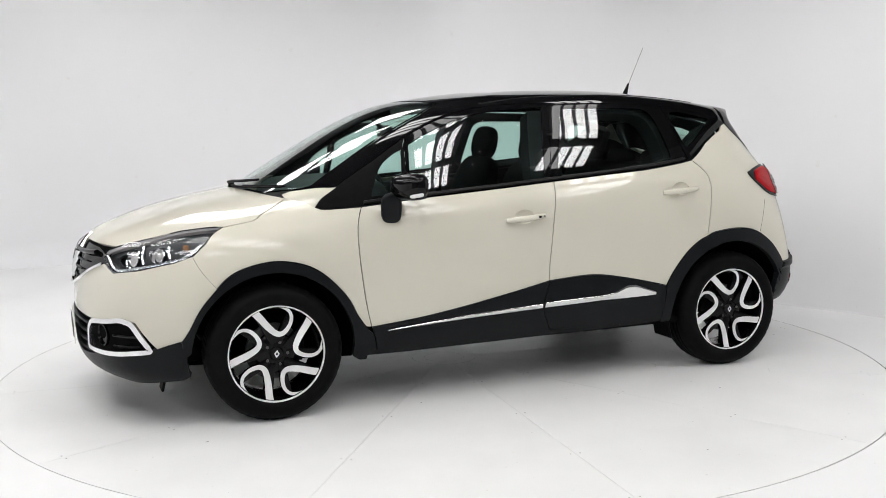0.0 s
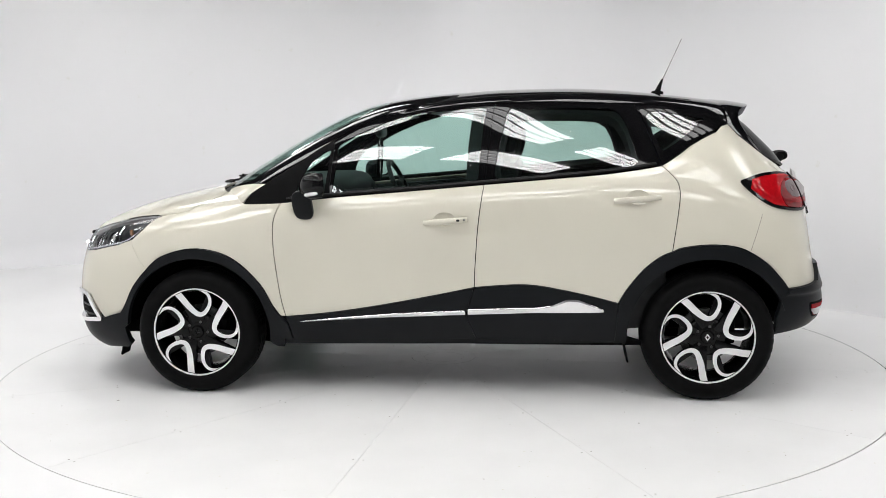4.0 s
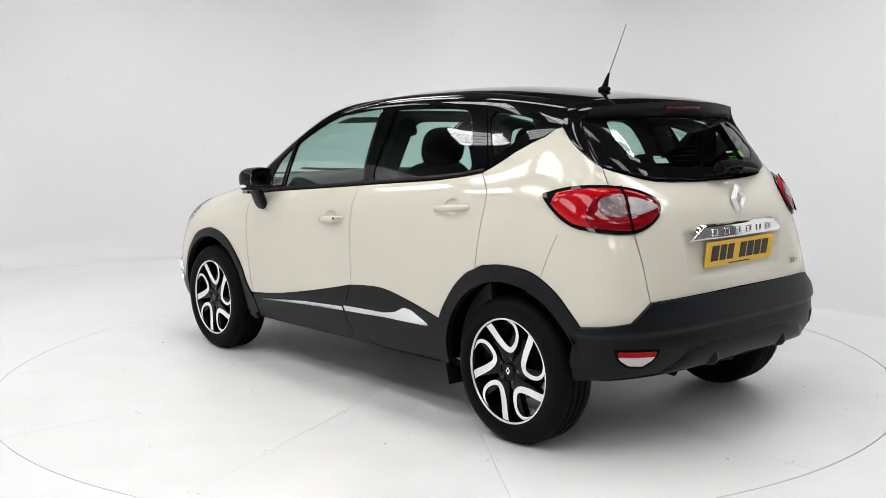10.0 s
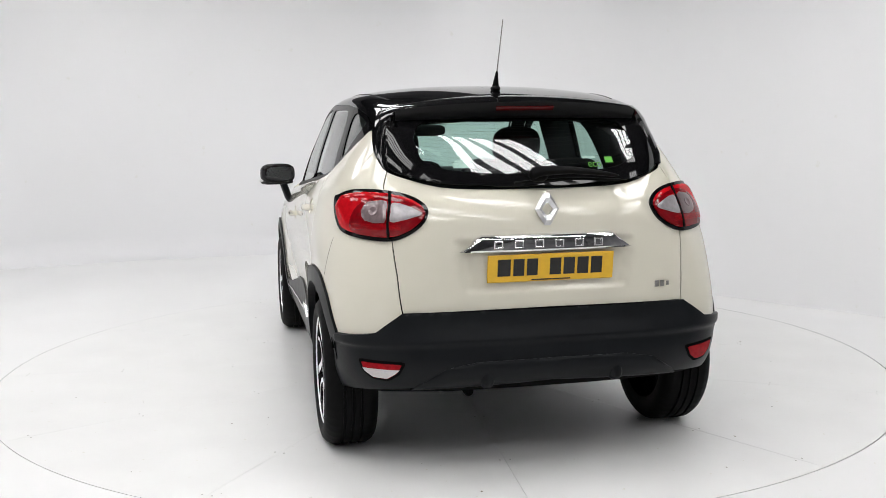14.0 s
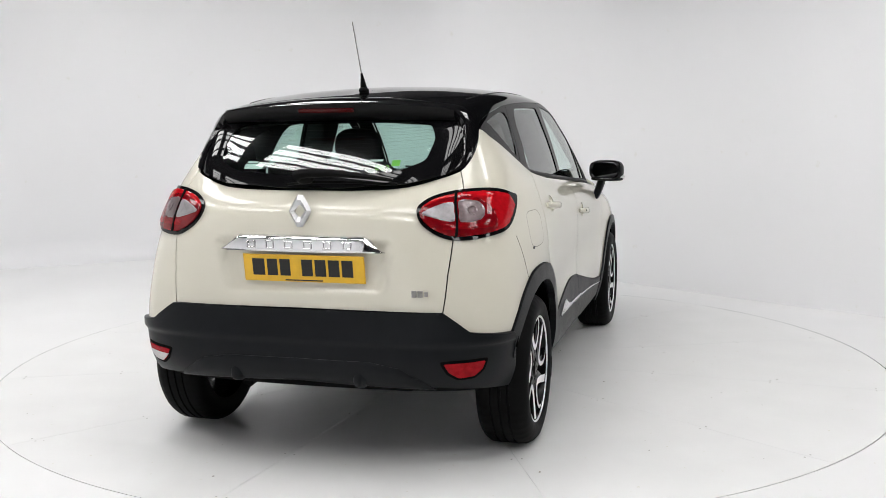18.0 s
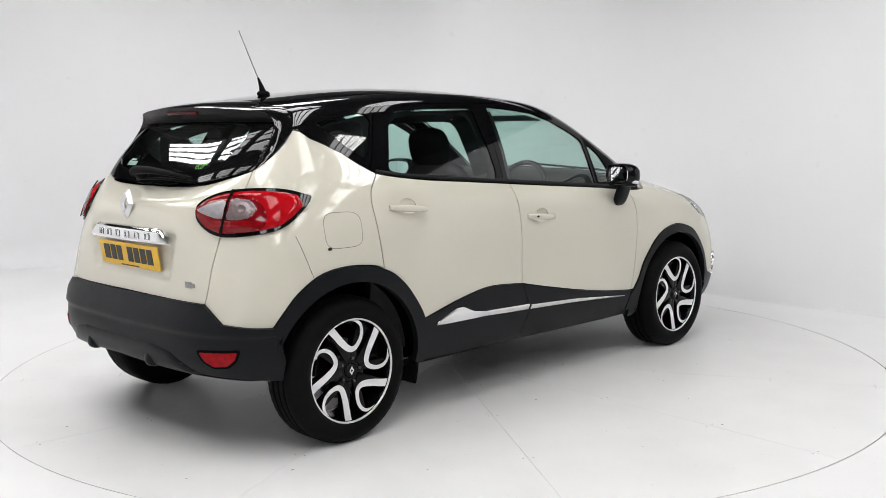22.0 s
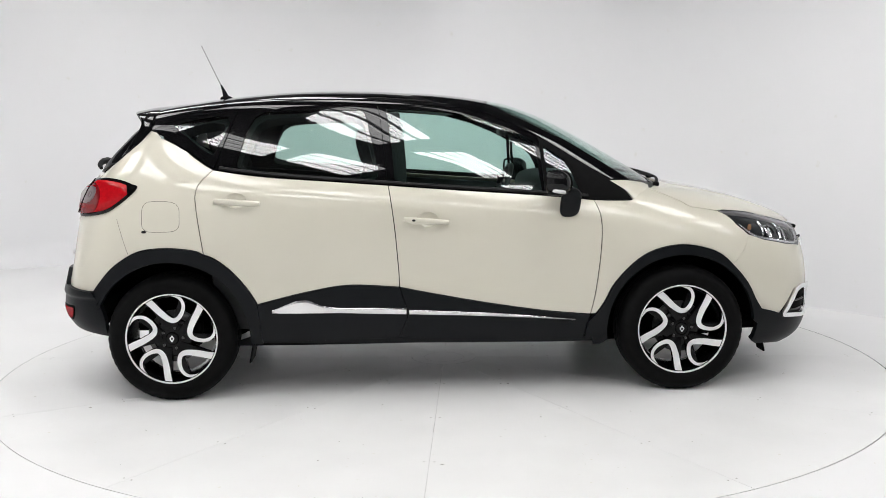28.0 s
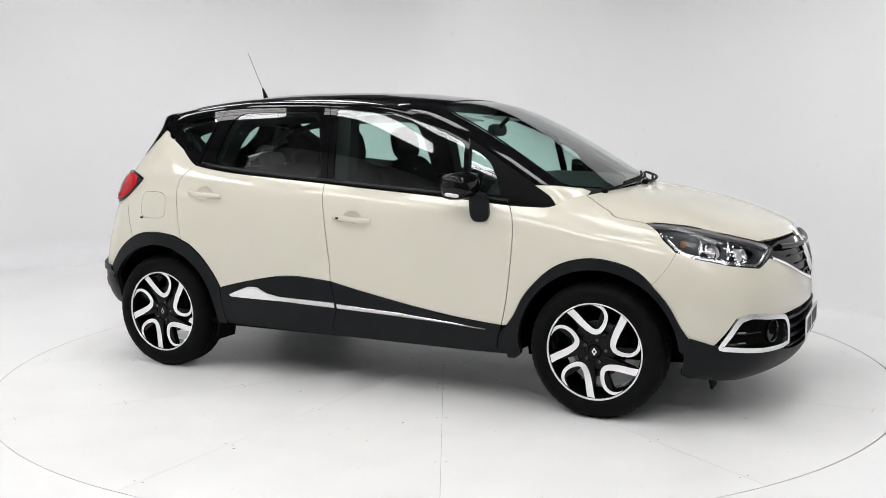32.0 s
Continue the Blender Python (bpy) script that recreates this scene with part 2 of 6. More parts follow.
CABIN = Skin(arched([
    rib3(1.35, 0, 1.02, 1.24, 0, 1.09, 0.96, 0, 1.235, 0.71, 0, 1.36, 0.465, 0, 1.465, 0.25, 0, 1.515, 0.05, 0, 1.545, -0.1, 0, 1.555),
    rib3(1.305, 0.4, 1.02, 1.197, 0.4, 1.085, 0.936, 0.387, 1.23, 0.695, 0.374, 1.355, 0.452, 0.356, 1.458, 0.24, 0.327, 1.505, 0, 0.204, 1.54, -0.15, 0, 1.557),
    rib3(1.16, 0.68, 1, 1.06, 0.66, 1.08, 0.83, 0.622, 1.225, 0.61, 0.6, 1.345, 0.4, 0.57, 1.439, 0.2, 0.505, 1.496, -0.05, 0.264, 1.54, -0.2, 0, 1.558),
    rib3(1.02, 0.745, 0.96, 0.92, 0.7315, 1.04, 0.72, 0.7009, 1.18, 0.53, 0.6674, 1.3, 0.33, 0.633, 1.404, 0.13, 0.566, 1.483, -0.1, 0.29, 1.545, -0.25, 0, 1.56),
    rib3(0.47, 0.775, 1, 0.45, 0.7615, 1.06, 0.38, 0.7265, 1.19, 0.3, 0.6869, 1.31, 0.2, 0.643, 1.424, 0.05, 0.576, 1.493, -0.17, 0.29, 1.55, -0.3, 0, 1.562),
    rib3(0.05, 0.775, 1.02, 0.04, 0.7616, 1.08, 0.02, 0.7243, 1.22, -0.01, 0.6856, 1.34, -0.05, 0.643, 1.454, -0.12, 0.576, 1.513, -0.28, 0.29, 1.555, -0.37, 0, 1.565),
    rib3(-0.35, 0.775, 1.05, -0.35, 0.7639, 1.1, -0.35, 0.7261, 1.24, -0.35, 0.6858, 1.36, -0.35, 0.643, 1.469, -0.37, 0.576, 1.525, -0.42, 0.29, 1.557, -0.48, 0, 1.565),
    rib3(-0.75, 0.77, 1.08, -0.75, 0.7562, 1.14, -0.75, 0.7212, 1.26, -0.75, 0.6784, 1.375, -0.75, 0.633, 1.477, -0.74, 0.566, 1.528, -0.72, 0.29, 1.556, -0.7, 0, 1.564),
    rib3(-1.1, 0.74, 1.13, -1.1, 0.724, 1.19, -1.1, 0.6904, 1.29, -1.1, 0.6503, 1.385, -1.1, 0.612, 1.462, -1.09, 0.549, 1.506, -1.05, 0.286, 1.535, -1, 0, 1.543),
    rib3(-1.38, 0.68, 1.19, -1.38, 0.66, 1.25, -1.38, 0.635, 1.325, -1.37, 0.611, 1.39, -1.37, 0.574, 1.438, -1.36, 0.508, 1.473, -1.3, 0.27, 1.506, -1.22, 0, 1.523),
    rib3(-1.58, 0.6, 1.17, -1.55, 0.6, 1.24, -1.5, 0.585, 1.32, -1.46, 0.565, 1.38, -1.43, 0.53, 1.428, -1.42, 0.46, 1.463, -1.38, 0.25, 1.496, -1.32, 0, 1.51),
    rib3(-1.72, 0.45, 1.13, -1.67, 0.45, 1.2, -1.59, 0.44, 1.29, -1.53, 0.43, 1.36, -1.47, 0.4, 1.42, -1.45, 0.35, 1.46, -1.42, 0.2, 1.485, -1.38, 0, 1.495),
    rib3(-1.77, 0.2, 1.09, -1.72, 0.2, 1.16, -1.63, 0.2, 1.27, -1.56, 0.2, 1.35, -1.49, 0.2, 1.42, -1.46, 0.17, 1.47, -1.44, 0.1, 1.483, -1.42, 0, 1.49),
    rib3(-1.78, 0, 1.085, -1.73, 0, 1.155, -1.64, 0, 1.265, -1.57, 0, 1.345, -1.5, 0, 1.42, -1.475, 0, 1.47, -1.455, 0, 1.482, -1.44, 0, 1.488),
], roof_rise))
# ---- mesh tools ----
from mathutils.geometry import delaunay_2d_cdt


def link(name, me, parent=None, label=""):
    ob = new(name, me)
    if parent:
        ob.parent = parent
    if label:
        ob["label"] = label
    return ob


def part(name, bm, material, parent=None, label="", smooth=35):
    """One bmesh as one mesh object under a thing or a part."""
    me = bpy.data.meshes.new(name)
    if smooth:
        for f in bm.faces:
            f.smooth = True
        for e in bm.edges:
            if len(e.link_faces) == 2 and e.calc_face_angle(0) > radians(smooth):
                e.smooth = False
    bm.to_mesh(me)
    bm.free()
    for m in material if isinstance(material, (list, tuple)) else (material,):
        me.materials.append(m)
    return link(name, me, parent, label)


def thing(name, label, category, group="", kind=""):
    return tagged(new(name), label, category, group, kind)


def box(bm, sx, sy, sz, m=Matrix(), bevel=0.0, seg=2):
    made = bmesh.ops.create_cube(bm, size=1.0, matrix=m @ Matrix.Diagonal((sx, sy, sz, 1)))
    if bevel:
        edges = list({e for v in made["verts"] for e in v.link_edges})
        bmesh.ops.bevel(bm, geom=edges, offset=bevel, segments=seg, affect="EDGES", profile=0.6)
    return bm


def cyl(bm, r1, r2, h, m=Matrix(), seg=24):
    bmesh.ops.create_cone(bm, cap_ends=True, segments=seg, radius1=r1, radius2=r2, depth=h, matrix=m)
    return bm


def tube(path, r, seg=8, taper=None, flat=1.0):
    """A round bar along a path of points."""
    bm = bmesh.new()
    rings = []
    path = [Vector(p) for p in path]
    for i, p in enumerate(path):
        d = (path[min(i + 1, len(path) - 1)] - path[max(i - 1, 0)]).normalized()
        up = Vector((0, 0, 1)) if abs(d.z) < 0.95 else Vector((1, 0, 0))
        a = d.cross(up).normalized()
        b = a.cross(d)
        rr = r if taper is None else r + (taper - r) * i / (len(path) - 1)
        rings.append([bm.verts.new(p + (a * math.cos(2 * math.pi * k / seg) + b * flat * math.sin(2 * math.pi * k / seg)) * rr) for k in range(seg)])
    for a, b in zip(rings, rings[1:]):
        for k in range(seg):
            bm.faces.new((a[k], a[(k + 1) % seg], b[(k + 1) % seg], b[k]))
    bm.faces.new(rings[0])
    bm.faces.new(rings[-1][::-1])
    bmesh.ops.recalc_face_normals(bm, faces=bm.faces)
    return bm


def smooth_path(pts, steps=6, closed=False):
    """Catmull-Rom through points of any dimension."""
    p = [np.array(q, float) for q in pts]
    n = len(p)
    out = []
    for i in range(n if closed else n - 1):
        a, b, c, d = (p[(i + k) % n] if closed else p[min(max(i + k, 0), n - 1)] for k in (-1, 0, 1, 2))
        for s in range(steps):
            t = s / steps
            out.append(0.5 * ((2 * b) + (c - a) * t + (2 * a - 5 * b + 4 * c - d) * t * t + (3 * b - a - 3 * c + d) * t**3))
    if not closed:
        out.append(p[-1])
    return out


def rounded(poly, r=0.35, steps=4):
    """Rounds the corners of a closed outline: each corner is cut at the share r of its sides."""
    out = []
    n = len(poly)
    p = [np.array(q, float) for q in poly]
    for i in range(n):
        a, b, c = p[i - 1], p[i], p[(i + 1) % n]
        s, e = b + (a - b) * r, b + (c - b) * r
        for k in range(steps + 1):
            t = k / steps
            out.append((1 - t) ** 2 * s + 2 * t * (1 - t) * b + t * t * e)
    return out


def dense(poly, step):
    out = []
    n = len(poly)
    for i in range(n):
        a, b = np.array(poly[i], float), np.array(poly[(i + 1) % n], float)
        k = max(1, int(math.ceil(np.linalg.norm(b - a) / step)))
        out += [a + (b - a) * j / k for j in range(k)]
    return out


def inside(p, poly):
    x, y = p
    hit = False
    n = len(poly)
    for i in range(n):
        (x1, y1), (x2, y2) = poly[i], poly[(i + 1) % n]
        if (y1 > y) != (y2 > y) and x < (x2 - x1) * (y - y1) / (y2 - y1) + x1:
            hit = not hit
    return hit


def fill(poly, step, holes=()):
    """Points and triangles that fill an outline with holes, on an even grid."""
    loops = [dense(poly, step)] + [dense(h, step) for h in holes]
    pts, faces = [], []
    for lp in loops:
        faces.append(list(range(len(pts), len(pts) + len(lp))))
        pts += [Vector((float(a), float(b))) for a, b in lp]
    edge = np.array([(p.x, p.y) for p in pts])
    lo, hi = edge.min(0), edge.max(0)
    for i, gx in enumerate(np.arange(lo[0] + step * 0.5, hi[0], step)):
        for gy in np.arange(lo[1] + step * (0.5 if i % 2 else 0.25), hi[1], step):
            if inside((gx, gy), poly) and not any(inside((gx, gy), h) for h in holes):
                if ((edge - (gx, gy)) ** 2).sum(1).min() > (0.45 * step) ** 2:
                    pts.append(Vector((float(gx), float(gy))))
    edges = [(f[i], f[(i + 1) % len(f)]) for f in faces for i in range(len(f))]
    v, e, f, *_ = delaunay_2d_cdt(pts, edges, [], 0, 1e-6)
    tri = []
    for t in f:
        c = sum((v[i] for i in t), Vector((0, 0))) / len(t)
        if inside((c.x, c.y), poly) and not any(inside((c.x, c.y), h) for h in holes):
            tri.append(tuple(t))
    return np.array([(q.x, q.y) for q in v]), tri


def panel(name, skin, outline, material, parent=None, label="", out=0.0, depth=0.012, step=0.16, holes=(), mirror=False, crown=None, smooth_normals=True):
    """A panel of a skin within an outline in (u, v), with a folded edge. crown(u, v): extra height."""
    uv, tri = fill(outline, step, holes)
    p, n = skin.at(uv[:, 0], uv[:, 1]), skin.normal(uv[:, 0], uv[:, 1])
    h = np.full(len(uv), out)
    if crown:
        h = h + crown(uv, p)
        smooth_normals = False
    p = p + n * h[:, None]
    used = sorted({i for t in tri for i in t})
    index = {k: i for i, k in enumerate(used)}
    tri = [tuple(index[i] for i in t) for t in tri]
    p, n = p[used], n[used]
    count = {}
    for t in tri:
        for i in range(3):
            count[frozenset((t[i], t[(i + 1) % 3]))] = count.get(frozenset((t[i], t[(i + 1) % 3])), 0) + 1
    # faces look outwards
    t0 = np.array(tri)
    if (np.cross(p[t0[:, 1]] - p[t0[:, 0]], p[t0[:, 2]] - p[t0[:, 0]]) * n[t0[:, 0]]).sum() < 0:
        tri = [t[::-1] for t in tri]
    verts, faces = [tuple(q) for q in p], list(tri)
    normals = [tuple(q) for q in n]
    base = {}
    if depth:
        for t in tri:
            for i in range(3):
                i0, i1 = t[i], t[(i + 1) % 3]
                if count[frozenset((i0, i1))] == 1:
                    for k in (i0, i1):
                        if k not in base:
                            base[k] = len(verts)
                            verts += [tuple(p[k] - n[k] * depth), tuple(p[k])]
                            normals += [tuple(n[k])] * 2
                    faces.append((base[i1] + 1, base[i0] + 1, base[i0], base[i1]))
    if mirror:
        verts = [(x, -y, z) for x, y, z in verts]
        faces = [f[::-1] for f in faces]
        normals = [(x, -y, z) for x, y, z in normals]
    me = bpy.data.meshes.new(name)
    me.from_pydata(verts, [], faces)
    me.materials.append(material)
    ntri = len(tri)
    for i, poly in enumerate(me.polygons):
        poly.use_smooth = i < ntri
    if smooth_normals:
        loops = []
        for i, poly in enumerate(me.polygons):
            for vi in poly.vertices:
                loops.append(normals[vi] if i < ntri else (0, 0, 0))
        me.normals_split_custom_set(loops)
    return link(name, me, parent, label)
# ---- studio ----
def studio_white(name, base, rough, spec, dirt, scale, bump=0.05):
    m = bpy.data.materials.new(name)
    m.use_nodes = True
    nt = m.node_tree
    b = nt.nodes["Principled BSDF"]
    b.inputs["Specular IOR Level"].default_value = spec
    tc = nt.nodes.new("ShaderNodeTexCoord")
    big, small = nt.nodes.new("ShaderNodeTexNoise"), nt.nodes.new("ShaderNodeTexNoise")
    big.inputs["Scale"].default_value, big.inputs["Detail"].default_value = scale, 8
    small.inputs["Scale"].default_value, small.inputs["Detail"].default_value = scale * 14, 4
    ramp, ramp2 = nt.nodes.new("ShaderNodeValToRGB"), nt.nodes.new("ShaderNodeValToRGB")
    ramp.color_ramp.elements[0].position, ramp.color_ramp.elements[1].position = 0.35, 0.65
    ramp.color_ramp.elements[0].color = (*[c * (1 - dirt) for c in base], 1)
    ramp.color_ramp.elements[1].color = (*base, 1)
    ramp2.color_ramp.elements[0].position, ramp2.color_ramp.elements[1].position = 0.24, 0.30
    ramp2.color_ramp.elements[0].color = (1 - 3.2 * dirt, 1 - 3.6 * dirt, 1 - 5.5 * dirt, 1)
    ramp2.color_ramp.elements[1].color = (1, 1, 1, 1)
    mul = nt.nodes.new("ShaderNodeMixRGB")
    mul.blend_type = "MULTIPLY"
    mul.inputs[0].default_value = 1.0
    mr = nt.nodes.new("ShaderNodeMapRange")
    mr.inputs["To Min"].default_value, mr.inputs["To Max"].default_value = rough - 0.03, rough + 0.05
    bp = nt.nodes.new("ShaderNodeBump")
    bp.inputs["Strength"].default_value, bp.inputs["Distance"].default_value = bump, 0.002
    for n in (big, small):
        nt.links.new(tc.outputs["Object"], n.inputs["Vector"])
    nt.links.new(big.outputs["Fac"], ramp.inputs["Fac"])
    nt.links.new(small.outputs["Fac"], ramp2.inputs["Fac"])
    nt.links.new(ramp.outputs["Color"], mul.inputs[1])
    nt.links.new(ramp2.outputs["Color"], mul.inputs[2])
    nt.links.new(mul.outputs["Color"], b.inputs["Base Color"])
    nt.links.new(big.outputs["Fac"], mr.inputs["Value"])
    nt.links.new(mr.outputs["Result"], b.inputs["Roughness"])
    nt.links.new(big.outputs["Fac"], bp.inputs["Height"])
    nt.links.new(bp.outputs["Normal"], b.inputs["Normal"])
    return m


FLOOR = studio_white("floor_white", (0.80, 0.80, 0.80), 0.40, 0.4, 0.03, 1.5)
DECK = studio_white("deck_white", (0.79, 0.79, 0.785), 0.34, 0.45, 0.05, 2.2)
WALL = studio_white("wall_white", (0.77, 0.77, 0.78), 0.7, 0.2, 0.015, 0.8)
CEIL = mat("ceiling_dark", (0.055, 0.055, 0.058), 0.8, noise_scale=2, noise_amt=0.2)
DIM = mat("workshop_grey", (0.16, 0.16, 0.165), 0.8, noise_scale=1.5, noise_amt=0.25)
GAP_SHADE = mat("gap_shade", (0.02, 0.02, 0.02), 0.9, noise_scale=8, noise_amt=0.2)
R_DISC = 2.497


def ring_sheet(name, r0, r1, z, material, seg=160, kind="structure", label="", category="", outer=None):
    bm = bmesh.new()
    a, b = [], []
    for k in range(seg):
        t = 2 * math.pi * k / seg
        a.append(bm.verts.new((r0 * math.cos(t) + 0.001, r0 * math.sin(t) - 0.002, z)))
        s = outer / max(abs(math.cos(t)), abs(math.sin(t))) if outer else r1
        b.append(bm.verts.new((s * math.cos(t), s * math.sin(t), z)))
    for k in range(seg):
        bm.faces.new((a[k], b[k], b[(k + 1) % seg], a[(k + 1) % seg]))
    ob = part(name, bm, material, smooth=0)
    return tagged(ob, label, category, "", kind)


def build_studio():
    ring_sheet("floor", R_DISC + 0.0032, 0, 0.0, FLOOR, outer=11.0, label="white painted studio floor round the turntable", category="floor")
    # near-black sheet put below the gap; its colour stands in for shade
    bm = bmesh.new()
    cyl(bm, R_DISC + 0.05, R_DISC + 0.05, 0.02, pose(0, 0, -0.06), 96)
    tagged(part("under_gap_sheet", bm, GAP_SHADE), "near-black sheet below the turntable's gap, for the shade in it", "pit", kind="structure")
    # curved white wall: a plan outline swept up with a coved foot
    def sweep(name, plan, height, label):
        path = smooth_path(plan, 10)
        bm = bmesh.new()
        rows = []
        for i, p in enumerate(path):
            d = np.array(path[min(i + 1, len(path) - 1)]) - np.array(path[max(i - 1, 0)])
            d = d / np.linalg.norm(d)
            n = np.array([-d[1], d[0]])
            cove = 0.012 + 0.22 * min(max((-0.2 - p[0]) / 2.0, 0), 1)
            prof = [(cove * (1 - math.sin(a)), cove * (1 - math.cos(a))) for a in np.linspace(0, math.pi / 2, 9)] + [(0, height)]
            rows.append([bm.verts.new((p[0] + n[0] * o, p[1] + n[1] * o, z)) for o, z in prof])
        for a, b in zip(rows, rows[1:]):
            for k in range(len(prof) - 1):
                bm.faces.new((a[k], a[k + 1], b[k + 1], b[k]))
        ob = tagged(part(name, bm, WALL, smooth=60), label, "wall", kind="structure")
        md = ob.modifiers.new("thickness", "SOLIDIFY")
        md.thickness, md.offset = 0.1, -1
    H, LOW = 4.0, 2.72
    sweep("wall_back", [(4.75, -1.2), (4.2, -.45), (3.12, 0.98), (2.61, 1.51), (1.40, 2.87), (0.2, 4.22), (-0.7, 5.05), (-2.58, 4.88), (-4.5, 4.1), (-5.2, 3.5), (-5.7, 2.3), (-5.75, 0.3), (-5.62, -2.1)], LOW, "white curved studio wall round the turntable")
    sweep("wall_left", [(-5.62, -2.1), (-5.1, -4.4), (-4.0, -5.9), (-2.7, -6.6), (-1.4, -6.9)], H, "white curved studio wall behind the camera")
    for x in (-7.2, 6.6):
        bm = bmesh.new()
        box(bm, 0.1, 16.0, H, pose(x, -1.0, H / 2))
        tagged(part("wall_side", bm, DIM, smooth=0), "dark grey workshop wall beyond the studio", "wall", kind="structure")
    bm = bmesh.new()
    box(bm, 16, 0.1, H, pose(0, 7.0, H / 2))
    tagged(part("wall_north", bm, DIM, smooth=0), "plain dark grey wall behind the white studio wall", "wall", kind="structure")
    bm = bmesh.new()
    box(bm, 16, 0.1, H, pose(0, -9.0, H / 2))
    tagged(part("wall_south", bm, DIM, smooth=0), "plain dark grey wall behind the camera", "wall", kind="structure")
    bm = bmesh.new()
    box(bm, 22, 22, 0.1, pose(0, 0, H + 0.05))
    tagged(part("ceiling", bm, CEIL, smooth=0), "dark studio ceiling", "ceiling", kind="structure")


TUBE = mat("lit_tube", (1, 1, 1), 0.5, emit=(1.0, 0.99, 0.985), emit_strength=9.6)
LAMP_CASE = mat("lamp_case", (0.7, 0.7, 0.7), 0.4, noise_scale=20, noise_amt=0.03)


def ceiling_light(m, tubes=4, length=1.5, pitch=0.17):
    lamp = thing("ceiling_light", "white ceiling fitting with a row of lit fluorescent tubes", "light", "ceiling lights")
    lamp.matrix_basis = m
    w = tubes * pitch
    for x in (-0.4, 0.4):
        bm = bmesh.new()
        box(bm, 0.05, w + 0.06, 0.04, pose(x * length, 0, 0.05), 0.008, 1)
        part("cross_bar", bm, LAMP_CASE, lamp)
    for k in range(tubes):
        bm = bmesh.new()
        box(bm, length, 0.108, 0.03, pose(0, (k - (tubes - 1) / 2) * pitch, 0.015))
        part("lit_tube", bm, TUBE, lamp, smooth=0)
    return lamp


def build_lights():
    """Rows of fittings that run along the straight wall of the studio, and one added fitting."""
    along, across = Vector((.63, -.777, 0)), Vector((.777, .63, 0))
    first = None
    # w = .95 is an added lamp off the rows, there to brighten the back wall
    for w, line in ((1.45, (6.3, 4.2, 2.1)), (.95, (-3.15,)), (-.45, (6.1, 4.0, 1.9, -.2, -2.3, -4.2)), (-2.55, (6.9, 4.8, 2.7, .6, -1.5, -3.6)), (-4.0, (4.0, 1.9, -.2, -2.3))):
        for u in line:
            m = Matrix.Translation(along * u + across * w + Vector((0, 0, 3.9))) @ pose(0, 0, 0, 0, 0, -51)
            if first is None:
                first = ceiling_light(m)
            else:
                copy_thing(first, m)


build_studio()
build_lights()
# ---- the car ----
CAR = thing("car", "cream small crossover car with a black roof on a turntable", "car")
CX, CY = 0.1097, -0.0116


def inset(skin, outline, d):
    """Draws an outline in by d metres, for the gap between panels."""
    o = [np.array(q, float) for q in outline]
    mid = np.mean(o, 0)
    c = np.array(o)
    pu = np.linalg.norm(skin.at(c[:, 0] + .05, c[:, 1]) - skin.at(c[:, 0] - .05, c[:, 1]), axis=1) / .1
    vv = np.clip(c[:, 1], .05, skin.nv - 1.05)
    pv = np.linalg.norm(skin.at(c[:, 0], vv + .05) - skin.at(c[:, 0], vv - .05), axis=1) / .1
    n = len(o)
    area = sum(o[i][0] * o[(i + 1) % n][1] - o[(i + 1) % n][0] * o[i][1] for i in range(n))
    sg = 1 if area > 0 else -1
    out = []
    for i in range(n):
        s = np.array([max(pu[i], .02), max(pv[i], .02)])
        a, b = (o[i] - o[i - 1]) * s, (o[(i + 1) % n] - o[i]) * s
        a, b = a / max(np.linalg.norm(a), 1e-9), b / max(np.linalg.norm(b), 1e-9)
        na, nb = np.array([-a[1], a[0]]) * sg, np.array([-b[1], b[0]]) * sg
        m = na + nb
        m = m / max(m @ m / 2, 0.5)
        out.append(o[i] + m * d / s)
    return out


def mirrored(half, centre):
    """A whole outline from its half, which starts and ends on the centre line u = centre."""
    return list(half) + [(2 * centre - u, v) for u, v in half[::-1] if abs(u - centre) > 1e-6]


def both(name, skin, outline, material, parent, label="", gap=0.0023, **kw):
    """The left panel and its mirror image; returns the two objects."""
    o = inset(skin, outline, gap) if gap else outline
    return [panel(name, skin, o, material, parent, label, mirror=m, **kw) for m in (False, True)]


# shared lines of the side, front to rear or top to bottom
BELT = [(.83, .994), (.56, 1.019), (.13, 1.052), (-.2, 1.079), (-.56, 1.108), (-.9, 1.14), (-1.05, 1.163)]
DOOR_FRONT = [(.853, .990), (.876, .935), (.887, .862), (.880, .72), (.856, .53), (.829, .407)]
B_GAP = [(-.197, 1.079), (-.184, .993), (-.164, .823), (-.151, .65), (-.148, .565)]
CLAD_TOP = [(.829, .407), (.58, .432), (.29, .478), (.003, .533), (-.148, .565), (-.34, .580), (-.454, .577), (-.568, .559), (-.682, .536), (-.796, .509), (-.865, .491)]
DOOR_REAR = [(-1.075, 1.168), (-1.141, 1.102), (-1.158, 1.05), (-1.158, 1.009), (-1.144, .898), (-1.123, .751)]
ARCH_REAR = [(-1.123, .751), (-1.067, .727), (-.986, .662), (-.907, .564), (-.865, .491)]
ARCH_REAR_BACK = [(-1.69, .566), (-1.648, .621), (-1.572, .70), (-1.454, .768), (-1.313, .786), (-1.175, .772), (-1.123, .751)]
ARCH_FRONT = [(.829, .407), (.857, .410), (.899, .470), (.955, .572), (1.069, .688), (1.184, .744), (1.324, .759), (1.478, .721), (1.568, .649)]
ARCH_FRONT_FORE = [(1.568, .649), (1.646, .559), (1.696, .467), (1.731, .414)]


